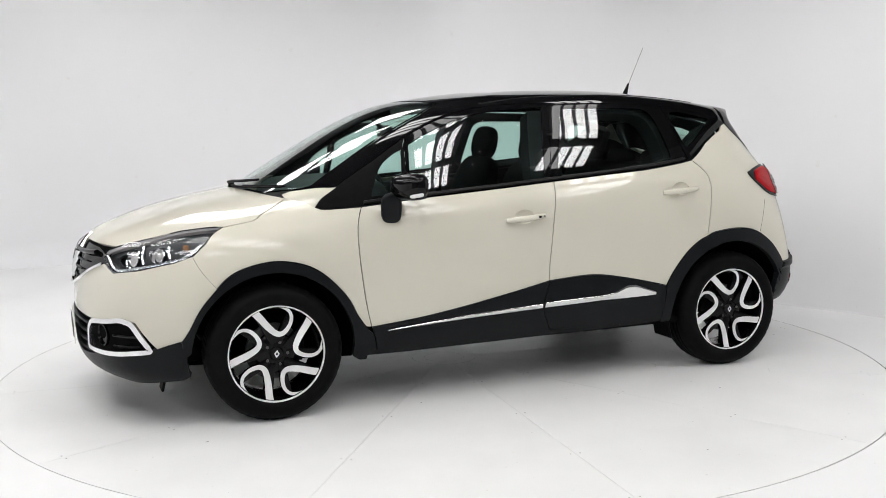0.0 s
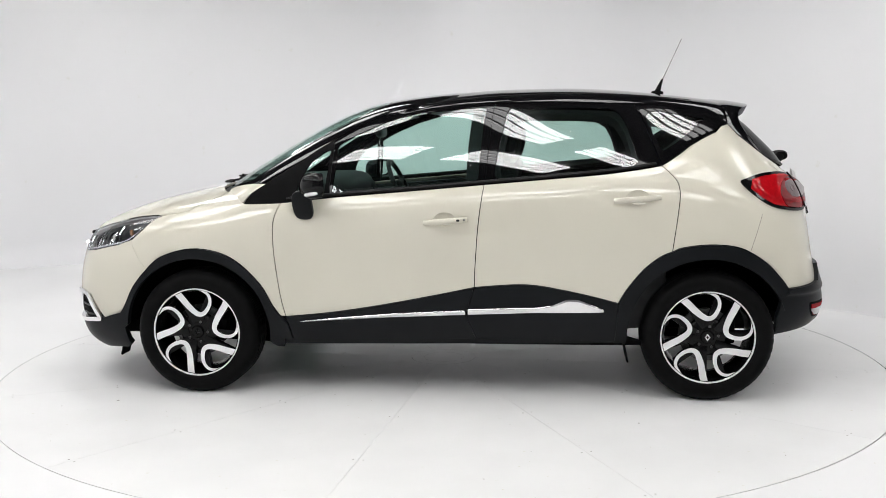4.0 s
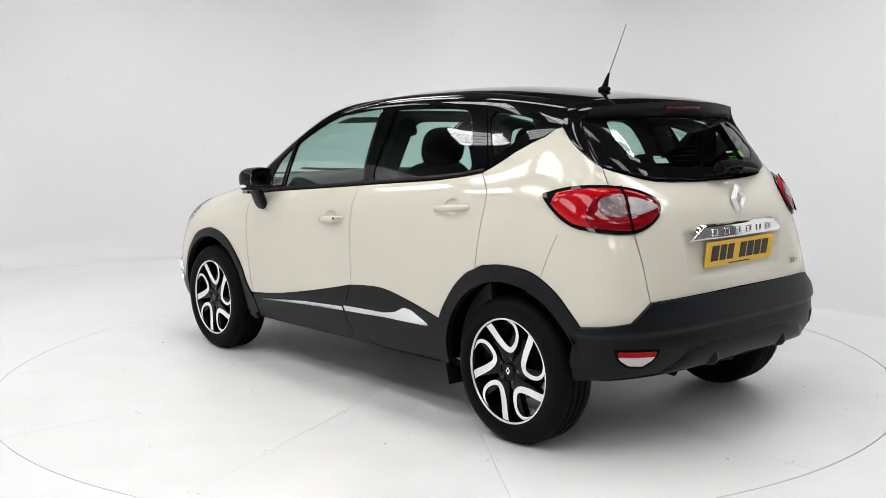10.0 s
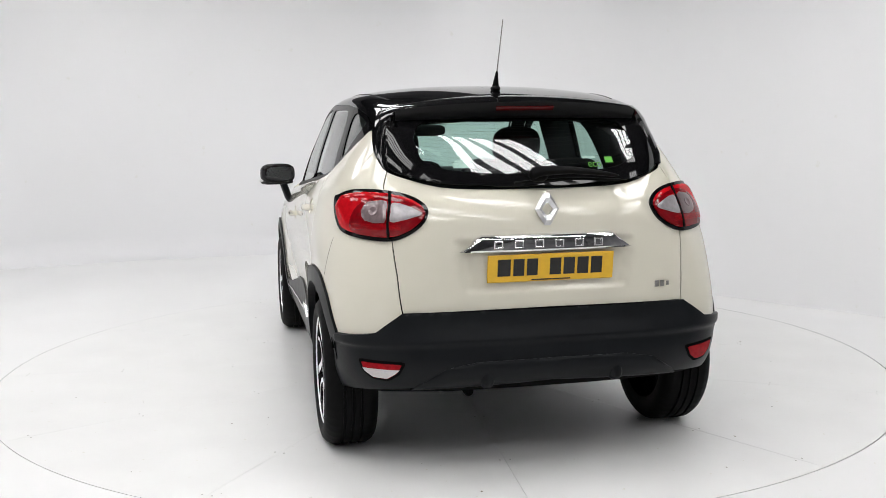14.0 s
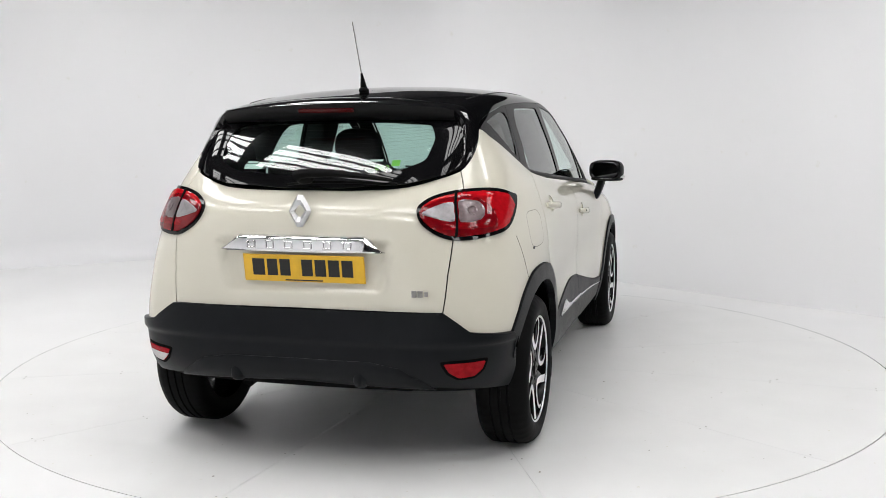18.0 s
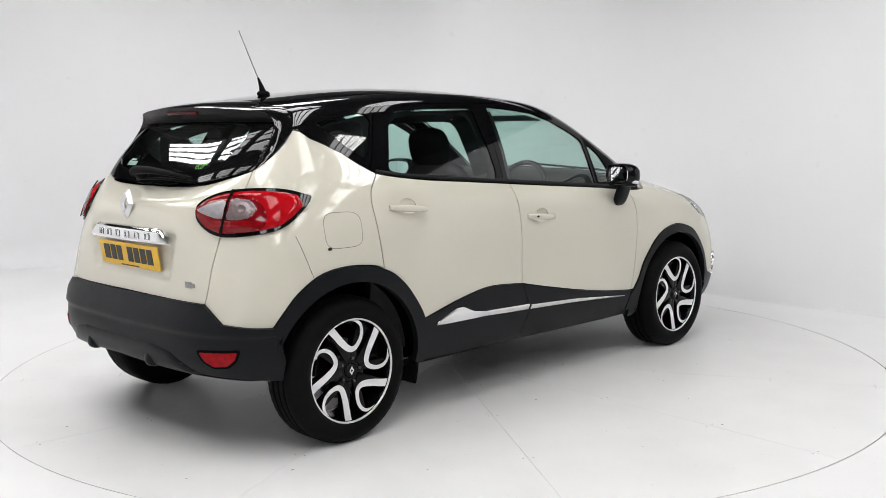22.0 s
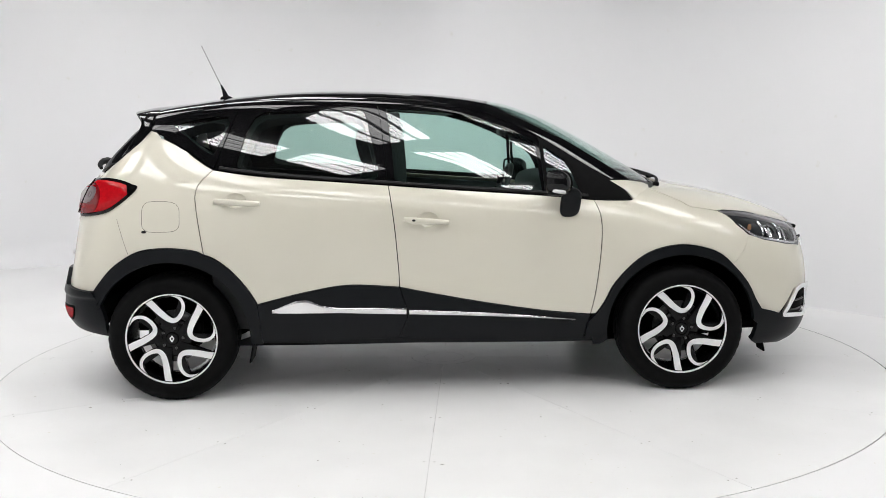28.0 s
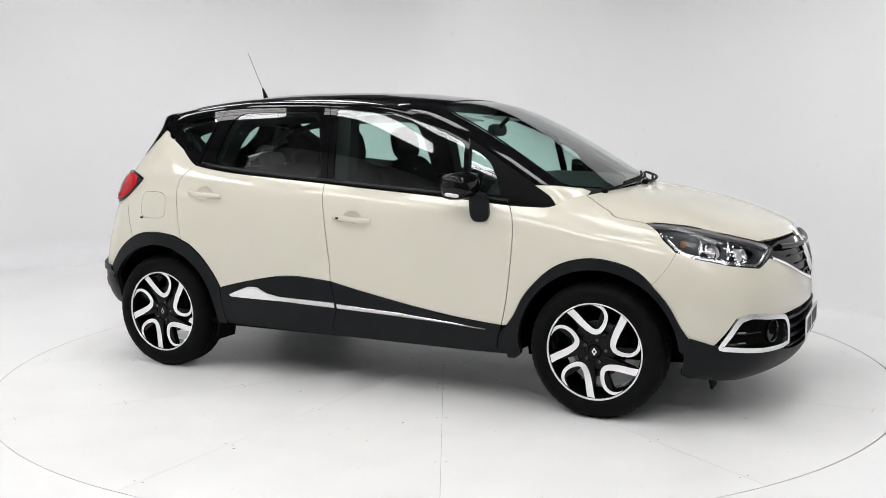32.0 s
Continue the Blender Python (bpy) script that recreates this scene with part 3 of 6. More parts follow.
def side(pts):
    return BODY.side(pts, (3.2, 12.9))


ARCH_FRONT_ALL = [tuple(p) for p in smooth_path(ARCH_FRONT[1:] + ARCH_FRONT_FORE[1:], 4)]
ARCH_FRONT = ARCH_FRONT[:1] + [p for p in ARCH_FRONT_ALL if p[0] < 1.5681]
ARCH_FRONT_FORE = [p for p in ARCH_FRONT_ALL if p[0] > 1.5679]
ARCH_REAR_ALL = [tuple(p) for p in smooth_path(ARCH_REAR_BACK + ARCH_REAR[1:], 4)]
ARCH_REAR_BACK = [p for p in ARCH_REAR_ALL if p[0] < -1.1229]
ARCH_REAR = [p for p in ARCH_REAR_ALL if p[0] > -1.1231]
DOOR_FRONT = [tuple(p) for p in smooth_path(DOOR_FRONT, 3)]
DOOR_REAR = [tuple(p) for p in smooth_path(DOOR_REAR, 3)]
CLAD_TOP = [tuple(p) for p in smooth_path(CLAD_TOP[:5], 3)][:-1] + [tuple(p) for p in smooth_path(CLAD_TOP[4:], 3)]
MID = 12


HANDLES = ((-.001, .908), (-.957, 1.016))


def bowl(x, z, rx=.054, rz=.037):
    """Outline of the hollow behind a door handle."""
    return side([(x + rx * math.cos(a), z + rz * math.sin(a)) for a in np.linspace(0, 2 * math.pi, 25)[:-1]])


def rim_share(p):
    """0 at the rim of a round patch, 1 at its middle."""
    c = p.mean(0)
    d = (p - c) / np.abs(p - c).max(0).clip(1e-6)
    return 1 - d[:, 0] ** 2 - d[:, 2] ** 2


def plate_hollow(uv, p):
    """A shallow hollow in the tailgate round the number plate."""
    def soft(d, w):
        k = np.clip(d / w + .5, 0, 1)
        return k * k * (3 - 2 * k)
    y, z = np.abs(p[:, 1]), p[:, 2]
    return -.015 * soft(.325 + .25 * (z - .75) - y, .02) * soft(z - .738, .02) * soft(.93 - z, .03)


def bumper_fold(uv, p):
    """The upper half of the rear bumper stands proud of the lower half."""
    k = np.clip((p[:, 2] - .535) / .022 + .5, 0, 1)
    return .013 * k * k * (3 - 2 * k)


def screen_bulge(uv, p):
    """The windscreen swells a little towards its middle."""
    s = np.clip((p[:, 0] - .34) / .88, 0, 1)
    return .020 * np.clip(1 - (p[:, 1] / .60) ** 4, 0, 1) * np.sin(math.pi * s) ** .8


def screen_flat(uv, p):
    """The rear screen is rounder from top to bottom than the skin round it, and flat in its middle."""
    z = (p[:, 2] - 1.265) / .135
    t = np.clip(p[:, 1] / .57, -1, 1) ** 2
    return (-.009 * z + .008 * (1 - z * z)) * np.clip(1 - (p[:, 1] / .60) ** 6, 0, 1) + .028 * (t - t * t)


def build_body():
    # doors
    front = [p for p in BELT if p[0] > -.2]
    o = side(DOOR_FRONT + CLAD_TOP[1:MID + 1] + B_GAP[::-1][1:] + front[::-1][:-1])
    fd = both("front_door", BODY, o, CREAM, CAR, "cream painted front door", holes=[bowl(*HANDLES[0])])
    rear = [p for p in BELT if p[0] < -.2]
    o = side(B_GAP + CLAD_TOP[MID + 1:] + ARCH_REAR[::-1][1:] + DOOR_REAR[::-1][1:] + rear[::-1])
    rd = both("rear_door", BODY, o, CREAM, CAR, "cream painted rear door", holes=[bowl(*HANDLES[1])])
    for doors, spot in ((fd, HANDLES[0]), (rd, HANDLES[1])):
        for door, m in zip(doors, (False, True)):
            panel("handle_bowl", BODY, bowl(*spot), CREAM, door, "cream bowl behind the handle", depth=0, step=.05, mirror=m, crown=lambda uv, p: -.0145 * np.clip(rim_share(p), 0, 1) ** .6)
    # quarter panel
    gate = [(-1.61, .59, 1.198), (-1.655, .612, 1.135), (-1.735, .608, 1.037), (-1.79, .605, .935), (-1.829, .592, .80), (-1.859, .579, .659)]
    low = [(-1.842, .682, .585), (-1.77, .77, .572), (-1.69, .812, .566)]
    o = side(DOOR_REAR[::-1]) + side([(-1.15, 1.212), (-1.217, 1.256), (-1.28, 1.292)]) + BODY.near([(-1.352, .652, 1.330), (-1.408, .613, 1.364), (-1.461, .624, 1.312), (-1.505, .624, 1.274), (-1.55, .616, 1.240)] + gate + low) + side(ARCH_REAR_BACK[1:-1])
    qp = both("rear_quarter_panel", BODY, o, CREAM, CAR, "cream painted rear quarter panel")
    # tailgate
    half = [BODY.find(np.array([-1.748, 0, 1.128]), (1, 1, 1))] + BODY.near([(-1.742, .228, 1.131), (-1.723, .394, 1.139), (-1.674, .50, 1.165)] + gate) + [(BODY.nu - 1.0, BODY.find(np.array([-1.897, 0, .664]), (1, 1, 1))[1])]
    half[0] = (BODY.nu - 1.0, half[0][1])
    o = mirrored(half, BODY.nu - 1.0)
    tg = panel("tailgate", BODY, inset(BODY, o, .0028), CREAM, CAR, "cream painted tailgate", step=.07, crown=plate_hollow)
    # rear bumper
    c = BODY.nu - 1.0
    vb = BODY.find(np.array([-1.93, 0, .385]), (1, 1, 1))[1]
    half = [(c, BODY.find(np.array([-1.897, 0, .660]), (1, 1, 1))[1])] + BODY.near([gate[-1]] + low) + side([(-1.655, .50), (-1.635, .42), (-1.63, .335)]) + BODY.near([(-1.78, .72, .345), (-1.87, .58, .365)]) + [(c, vb)]
    rb = panel("rear_bumper", BODY, mirrored(half, c), PLASTIC, CAR, "dark grey textured plastic rear bumper", out=.006, depth=.03, step=.06, crown=bumper_fold)
    # front wing
    hood_gap = [(1.515, .742, .92), (1.375, .749, .942), (1.347, .741, .953), (1.29, .70, .985), (1.24, .665, 1.008), (1.17, .60, 1.036)]
    head_low = [(1.515, .742, .918), (1.60, .79, .85), (1.667, .811, .798)]
    o = side(DOOR_FRONT[:-1] + ARCH_FRONT) + BODY.near(head_low[::-1] + hood_gap[1:]) + [(2.6, 7.0), (3.5, 7.0), (4.4, 7.0), (5.1, 7.0)]
    both("front_wing", BODY, o, CREAM, CAR, "cream painted front wing")
    # bonnet
    lip = [(1.549, .722, .925), (1.693, .664, .909), (1.86, .60, .872), (1.985, .517, .838), (2.045, .36, .835)]
    half = [(0.0, 6.95), (1.0, 6.95), (2.0, 6.97)] + BODY.near(hood_gap[::-1] + lip)
    half.append((0.0, BODY.find(np.array([2.09, 0, .835]), (1, 1, 1))[1]))
    panel("bonnet", BODY, inset(BODY, mirrored(half[::-1], 0.0), .0045), CREAM, CAR, "cream painted bonnet")
    # front bumper
    head_in = [(1.665, .80, .795), (1.744, .787, .768), (1.89, .725, .735), (2.0, .617, .716), (2.03, .52, .75)]
    grille_low = [(2.085, .42, .72), (2.13, .25, .655)]
    fog_top = [(1.833, .79, .38), (1.925, .756, .506), (1.98, .71, .524), (2.098, .49, .496)]
    half = [(0.0, BODY.find(np.array([2.165, 0, .60]), (1, 1, 1))[1])] + BODY.near((head_in + grille_low)[::-1]) + side(ARCH_FRONT_FORE) + BODY.near(fog_top + [(2.15, .30, .50)]) + [(0.0, BODY.find(np.array([2.168, 0, .495]), (1, 1, 1))[1])]
    panel("front_bumper", BODY, inset(BODY, mirrored(half, 0.0), -.0012), CREAM, CAR, "cream painted front bumper")
    # lower front bumper
    half = [(0.0, BODY.find(np.array([2.165, 0, .30]), (1, 1, 1))[1])] + BODY.near([(2.14, .33, .305), (2.10, .52, .325), (1.833, .79, .383)]) + side(ARCH_FRONT_FORE[::-1][:1] + [(1.71, .33), (1.69, .24)]) + [(3.5, .25), (2.5, .2), (1.0, .15), (0.0, .15)]
    panel("lower_front_bumper", BODY, mirrored(half, 0.0), PLASTIC, CAR, "dark grey textured plastic lower front bumper", out=.008, depth=.03)
    # cladding and sills
    z0 = .294
    DOOR_FOOT = [(-.126, .493), (-.113, .457), (-.107, .426), (-.113, .400), (-.128, .367), (-.156, .302)]
    o = side(CLAD_TOP[:MID + 1] + DOOR_FOOT + [(.1, .290), (.5, .282), (.797, .286), (.803, .318), (.811, .351)])
    both("door_cladding", BODY, o, PLASTIC, CAR, "dark grey plastic cladding of the front door", out=.006)
    o = side(CLAD_TOP[MID:] + [(-.855, z0), (-.5, z0)] + DOOR_FOOT[::-1])
    both("door_cladding", BODY, o, PLASTIC, CAR, "dark grey plastic cladding of the rear door", out=.006)
    o = side([(.868, .284), (.797, .279), (.5, .276), (.1, .284), (-.15, .294), (-.5, .288), (-.855, .286), (-.86, .276), (-.6, .268), (-.25, .262), (.166, .254), (.476, .250), (.639, .247), (.866, .250)])
    both("sill", BODY, o, PLASTIC, CAR, "dark grey plastic sill", out=-.012)
    # wheel arch trims
    def arc(hx, r, a0, a1, n=36):
        return [(hx + r * math.cos(radians(a)), .32 + r * math.sin(radians(a))) for a in np.linspace(a0, a1, n)]
    o = side(ARCH_FRONT[1:] + ARCH_FRONT_FORE[1:] + [(1.715, .33)] + arc(1.303, .385, 5, 178) + [(.924, .270), (.905, .254), (.885, .244), (.848, .243), (.840, .286), (.803, .290), (.808, .330), (.818, .372)])
    both("wheel_arch_trim", BODY, o, PLASTIC, CAR, "dark grey plastic front wheel arch trim", out=.010, depth=.03, step=.12)
    o = side([(-.845, .285)] + ARCH_REAR[::-1] + ARCH_REAR_BACK[::-1][1:] + [(-1.672, .52)] + arc(-1.303, .392, 160, -2) + [(-.905, .285)])
    both("wheel_arch_trim", BODY, o, PLASTIC, CAR, "dark grey plastic rear wheel arch trim", out=.010, depth=.03, step=.12)
    # dark inner shell behind the gaps
    o = side(arc(1.303, .40, 0, 180)) + [(6.6, .4), (8.0, .4), (10.3, .4)] + side(arc(-1.303, .405, 0, 180)) + [(13.0, .3), (15.0, .3), (c, .3), (c, 6.6), (14.0, 6.6), (12.0, 6.6), (10.0, 6.4), (8.0, 6.4), (6.0, 6.6), (4.0, 6.75), (2.0, 6.75), (0.0, 6.75), (0.0, .3), (2.0, .3), (3.6, .3)]
    lamp = BODY.near([(1.53, .735, .915), (1.69, .655, .90), (1.857, .58, .86), (1.985, .50, .82), (2.02, .52, .77), (1.99, .61, .725), (1.89, .715, .745), (1.744, .78, .775), (1.62, .785, .84)])
    both("inner_shell", BODY, o, DARK, CAR, "black inner shell behind the panel gaps", gap=0, out=-.016, depth=0, step=.25, holes=[lamp])
    return fd, rd, qp, tg, rb


def cs(pts, ur=(2.0, 10.6), vr=(0.0, 5.2)):
    return CABIN.side(pts, ur, vr)


RAIL = [(1.065, .985), (.95, 1.092), (.90, 1.122), (.75, 1.212), (.60, 1.306), (.447, 1.384), (.317, 1.440), (.17, 1.470), (.02, 1.482), (-.3, 1.488), (-.74, 1.480), (-1.03, 1.462), (-1.20, 1.435), (-1.33, 1.405)]


SCREEN_LOW = [(0.0, .55), (1.0, .5)]


def build_cabin():
    c = CABIN.nu - 1.0
    rail = cs(RAIL)
    # roof, with the pillars that run down beside the windscreen
    screen = CABIN.near([(1.115, .61, 1.066), (1.05, .643, 1.085), (.90, .615, 1.175), (.65, .575, 1.315), (.45, .545, 1.405), (.36, .50, 1.455)])
    roof_fore = [(1.5, 4.55), (0.0, 4.58)]
    half = rail[1:] + CABIN.near([(-1.412, .613, 1.368)]) + [(9.6, 3.6), (10.0, 4.3), (11.0, 4.75), (c, 4.9), (c, 6.999), (10.0, 6.999), (7.0, 6.999), (4.0, 6.999), (0.0, 6.999)] + roof_fore[::-1] + screen[::-1]
    both("roof", CABIN, half, BLACK_PAINT, CAR, "gloss black painted roof", gap=0, step=.2)
    # side windows: frames with openings, and the glass in them
    fw = [(-.205, 1.468), (-.165, 1.10), (.13, 1.068), (.56, 1.036), (.592, 1.034), (.587, 1.075), (.582, 1.115), (.577, 1.155), (.572, 1.20), (.567, 1.24), (.562, 1.284), (.51, 1.314), (.447, 1.344), (.317, 1.398), (.171, 1.437), (.023, 1.452)]
    rw = [(-.975, 1.170), (-.908, 1.37), (-.872, 1.428), (-.825, 1.452), (-.755, 1.457), (-.346, 1.460), (-.315, 1.455), (-.235, 1.10), (-.56, 1.128)]
    qw = [(-1.30, 1.392), (-1.15, 1.275), (-1.08, 1.235), (-1.00, 1.40), (-1.015, 1.432), (-1.06, 1.438), (-1.20, 1.415)]
    tw = [(.603, 1.262), (.608, 1.22), (.613, 1.18), (.618, 1.14), (.624, 1.09), (.630, 1.045), (.70, 1.04), (.785, 1.035), (.765, 1.09), (.742, 1.145), (.705, 1.200), (.645, 1.244)]
    G = {}
    opens = {k: rounded(cs(v), .07 if k in "ft" else .18, 3) for k, v in (("f", fw), ("r", rw), ("q", qw), ("t", tw))}
    b0, b1 = (-.25, 1.487), (-.20, 1.078)
    POST = [(.605, 1.055), (.601, 1.10), (.597, 1.15), (.592, 1.20), (.587, 1.25)]
    frame_f = cs([b1, (.13, 1.050), (.56, 1.017), (.60, 1.014)] + POST + [(.575, 1.318), (.447, 1.382), (.317, 1.438), (.17, 1.468), (.02, 1.480), b0])
    frame_t = cs([(.60, 1.014), (.83, .992), (1.065, .985), (1.03, 1.035), (.95, 1.090), (.90, 1.120), (.75, 1.210), (.60, 1.304), (.575, 1.318)] + POST[::-1])
    frame_r = cs([b0, (-.3, 1.487), (-.74, 1.480), (-.955, 1.468), (-1.082, 1.165), (-.9, 1.138), (-.56, 1.106), b1])
    frame_q = cs([(-.955, 1.468), (-1.03, 1.462), (-1.20, 1.435), (-1.33, 1.405), (-1.412, 1.366), (-1.37, 1.350), (-1.28, 1.300), (-1.217, 1.264), (-1.15, 1.220), (-1.082, 1.172)])
    both("front_window_frame", CABIN, frame_f, GLOSS_BLACK, CAR, "black front door window frame", gap=.0015, holes=[opens["f"]], step=.12)
    both("mirror_triangle", CABIN, frame_t, RUBBER, CAR, "black plastic triangle at the foot of the pillar", gap=.001, holes=[opens["t"]], step=.12)
    both("rear_window_frame", CABIN, frame_r, GLOSS_BLACK, CAR, "black rear door window frame", gap=.0015, holes=[opens["r"]], step=.12)
    both("quarter_window_frame", CABIN, frame_q, GLOSS_BLACK, CAR, "gloss black quarter window surround", gap=.0015, holes=[opens["q"]], step=.12)
    both("front_window", CABIN, opens["f"], GLASS, CAR, "green-tinted front door glass", gap=-.004, out=-.004, depth=0)
    both("rear_window", CABIN, opens["r"], GLASS_REAR, CAR, "green-tinted rear door glass", gap=-.004, out=-.004, depth=0)
    both("quarter_window", CABIN, opens["q"], GLASS_REAR, CAR, "dark quarter glass", gap=-.004, out=-.004, depth=0)
    both("front_quarter_light", CABIN, opens["t"], GLASS, CAR, "small fixed glass by the mirror", gap=-.004, out=-.004, depth=0)
    # inner linings of the pillars, with smaller openings
    inner = cs([(-.10, 1.04), (-.135, 1.458), (-.3, 1.465), (-.74, 1.458), (-1.03, 1.44), (-1.20, 1.41), (-1.36, 1.36), (-1.33, 1.2), (-1.05, 1.12), (-.56, 1.07)])
    far = [rounded(cs(v), .2, 3) for v in (
        [(-.255, 1.115), (-.325, 1.442), (-.72, 1.442), (-.815, 1.432), (-.868, 1.40), (-.905, 1.33), (-.95, 1.18), (-.56, 1.135)],
        [(-1.055, 1.27), (-1.10, 1.258), (-1.265, 1.378), (-1.20, 1.402), (-1.09, 1.42), (-1.03, 1.405)])]
    both("pillar_lining", CABIN, inner, LINING, CAR, "dark grey pillar lining round the side windows", gap=0, out=-.035, depth=.10, step=.14, holes=far)
    # windscreen
    half = SCREEN_LOW + screen + roof_fore
    panel("windscreen", CABIN, inset(CABIN, mirrored(half[::-1], 0.0), .002), GLASS, CAR, "green-tinted windscreen", out=-.003, depth=0, step=.12, crown=screen_bulge)
    rim = inset(CABIN, mirrored(half[::-1], 0.0), .003)
    panel("windscreen_border", CABIN, rim, GLOSS_BLACK, CAR, "black printed border of the windscreen", out=-.0022, depth=0, step=.1, holes=[inset(CABIN, rim, .012)], crown=screen_bulge)
    corner = CABIN.near([(1.187, .562, 1.045), (1.15, .585, 1.062), (1.046, .672, 1.081), (.955, .712, 1.084), (1.036, .722, 1.033), (1.072, .735, .987)])
    both("wing_corner", CABIN, corner[:1] + corner[1:] + [(2.5, 0.0), (2.0, 0.0)], CREAM, CAR, "cream painted wing corner by the windscreen", gap=0, out=.002, step=.08)
    half = [(0.0, 0.0), (1.0, 0.0), (2.0, 0.0)] + corner[:2] + screen[:1] + SCREEN_LOW[::-1]
    panel("windscreen_cowl", CABIN, mirrored(half, 0.0), SEAL, CAR, "black plastic cowl below the windscreen", out=-.004)
    # rear window with its black printed border
    edge = CABIN.near([(-1.583, .588, 1.205), (-1.674, .50, 1.167), (-1.723, .394, 1.142), (-1.742, .228, 1.134)])
    top = CABIN.near([(-1.455, .56, 1.395), (-1.51, .588, 1.31)])
    half = [(c, CABIN.find(np.array([-1.748, 0, 1.13]), (1, 1, 1))[1])] + edge[::-1] + top[::-1] + [(10.0, 4.2), (11.0, 4.6), (c, 4.7)]
    hole = [(c, 1.2), (12.0, 1.17), (11.35, 1.08), (10.95, 1.35), (10.82, 2.3), (10.9, 3.4), (11.3, 3.75), (c, 3.8)]
    hole = rounded(mirrored(hole, c), .2, 3)
    panel("rear_screen_border", CABIN, inset(CABIN, mirrored(half, c), .002), GLOSS_BLACK, CAR, "gloss black border of the rear screen", holes=[hole], step=.12, crown=screen_flat)
    panel("rear_screen", CABIN, hole, GLASS_REAR, CAR, "dark tinted heated rear screen", out=-.003, depth=0, crown=screen_flat)


def wheel_mesh():
    """Alloy wheel with tyre, its outer face towards +y, its axle at the origin."""
    w = thing("wheel", "", "wheel")
    seg = 72
    def lathe(profile, n=seg):
        bm = bmesh.new()
        rings = [[bm.verts.new((r * math.cos(2 * math.pi * k / n), y, r * math.sin(2 * math.pi * k / n))) for k in range(n)] for r, y in profile]
        for a, b in zip(rings, rings[1:]):
            for k in range(n):
                bm.faces.new((a[k], b[k], b[(k + 1) % n], a[(k + 1) % n]))
        bmesh.ops.recalc_face_normals(bm, faces=bm.faces)
        return bm
    R = .232
    tyre = [(.222, -.005), (.236, .004), (.252, .010), (.275, .012), (.295, .006), (.311, -.008), (.320, -.024), (.3245, -.034)]
    for y in (-.066, -.102, -.138):
        tyre += [(.3255, y + .006), (.3175, y + .004), (.3175, y - .004), (.3255, y - .006)]
    tyre += [(.3245, -.172), (.320, -.182), (.311, -.196), (.295, -.208), (.26, -.212), (.222, -.20)]
    bm = lathe(tyre, 144)
    bm.verts.ensure_lookup_table()
    for i, (r, y) in enumerate(tyre):
        if .310 < r < .3255 and r != .3175:
            for k in range(144):
                if (k + (0 if y > -.1 else 1)) % 3 == 0:
                    v = bm.verts[i * 144 + k]
                    v.co.x *= 1 - .002 / r
                    v.co.z *= 1 - .002 / r
    part("tyre", bm, RUBBER, w, "black rubber tyre with a cut tread")
    part("rim_barrel", lathe([(.222, -.004), (.214, -.02), (.206, -.06), (.20, -.12), (.205, -.18), (.22, -.20)]), WHEEL_BLACK, w, "gloss black rim barrel")
    part("rim_lip", lathe([(.2230, -.012), (.2240, -.001), (.2262, .002), (R, .001), (R + .001, -.006)]), MACHINED, w, "machined silver rim edge")
    # black spokes behind the silver loops
    bm = bmesh.new()
    for k in range(5):
        for off, wd in ((120, .044), (76, .036)):
            a = radians(off + 72 * k)
            p0, p1 = (.05, a - radians(18 if off > 100 else -10)), (.205, a)
            q0, q1 = Vector((-p0[0] * math.cos(p0[1]), 0, p0[0] * math.sin(p0[1]))), Vector((-p1[0] * math.cos(p1[1]), 0, p1[0] * math.sin(p1[1])))
            d = q1 - q0
            m = Matrix.Translation((q0 + q1) / 2 + Vector((0, -.032, 0))) @ Matrix.Rotation(-math.atan2(d.z, d.x), 4, "Y")
            box(bm, d.length, .036, wd, m, .006, 2)
    part("spoke", bm, WHEEL_BLACK, w, "gloss black spokes behind the silver loops")
    part("hub", lathe([(.001, -.008), (.028, -.008), (.031, -.011), (.034, -.018), (.066, -.020), (.086, -.024), (.096, -.034), (.098, -.06)], 48), WHEEL_BLACK, w, "gloss black wheel hub")
    for k in range(5):
        a = radians(72 * k + 30)
        bm = bmesh.new()
        cyl(bm, .0085, .007, .012, Matrix.Translation((.054 * math.cos(a), -.018, .054 * math.sin(a))) @ pose(0, 0, 0, -90), 6)
        part("wheel_bolt", bm, DISC_STEEL, w)
    # silver loops
    path = [(1.0, 123.5), (.90, 121.5), (.78, 119), (.66, 116), (.55, 111), (.455, 103), (.405, 92), (.42, 80), (.50, 73), (.62, 70.5), (.74, 71.5), (.83, 74.5), (.90, 79), (.95, 86), (.985, 94)]
    pts = smooth_path([(R * r * math.cos(radians(a)), R * r * math.sin(radians(a))) for r, a in path], 5)
    widths = np.interp(np.linspace(0, 1, len(pts)), [0, .25, .40, .5, .7, 1], [.037, .033, .028, .024, .018, .013])
    for k in range(5):
        bm = bmesh.new()
        rot = Matrix.Rotation(radians(72 * k), 2)
        rows = []
        for i, p in enumerate(pts):
            d = pts[min(i + 1, len(pts) - 1)] - pts[max(i - 1, 0)]
            d = d / np.linalg.norm(d)
            n = np.array([-d[1], d[0]]) * widths[i] / 2
            rr = np.linalg.norm(p) / R
            y = -.006 - .012 * (1 - rr)
            row = []
            for s, dy in ((-1.1, -.022), (-1, -.0012), (-.97, 0), (.97, 0), (1, -.0012), (1.1, -.022)):
                q = rot @ Vector(p + n * s)
                row.append(bm.verts.new((-q.x, y + dy, q.y)))
            rows.append(row)
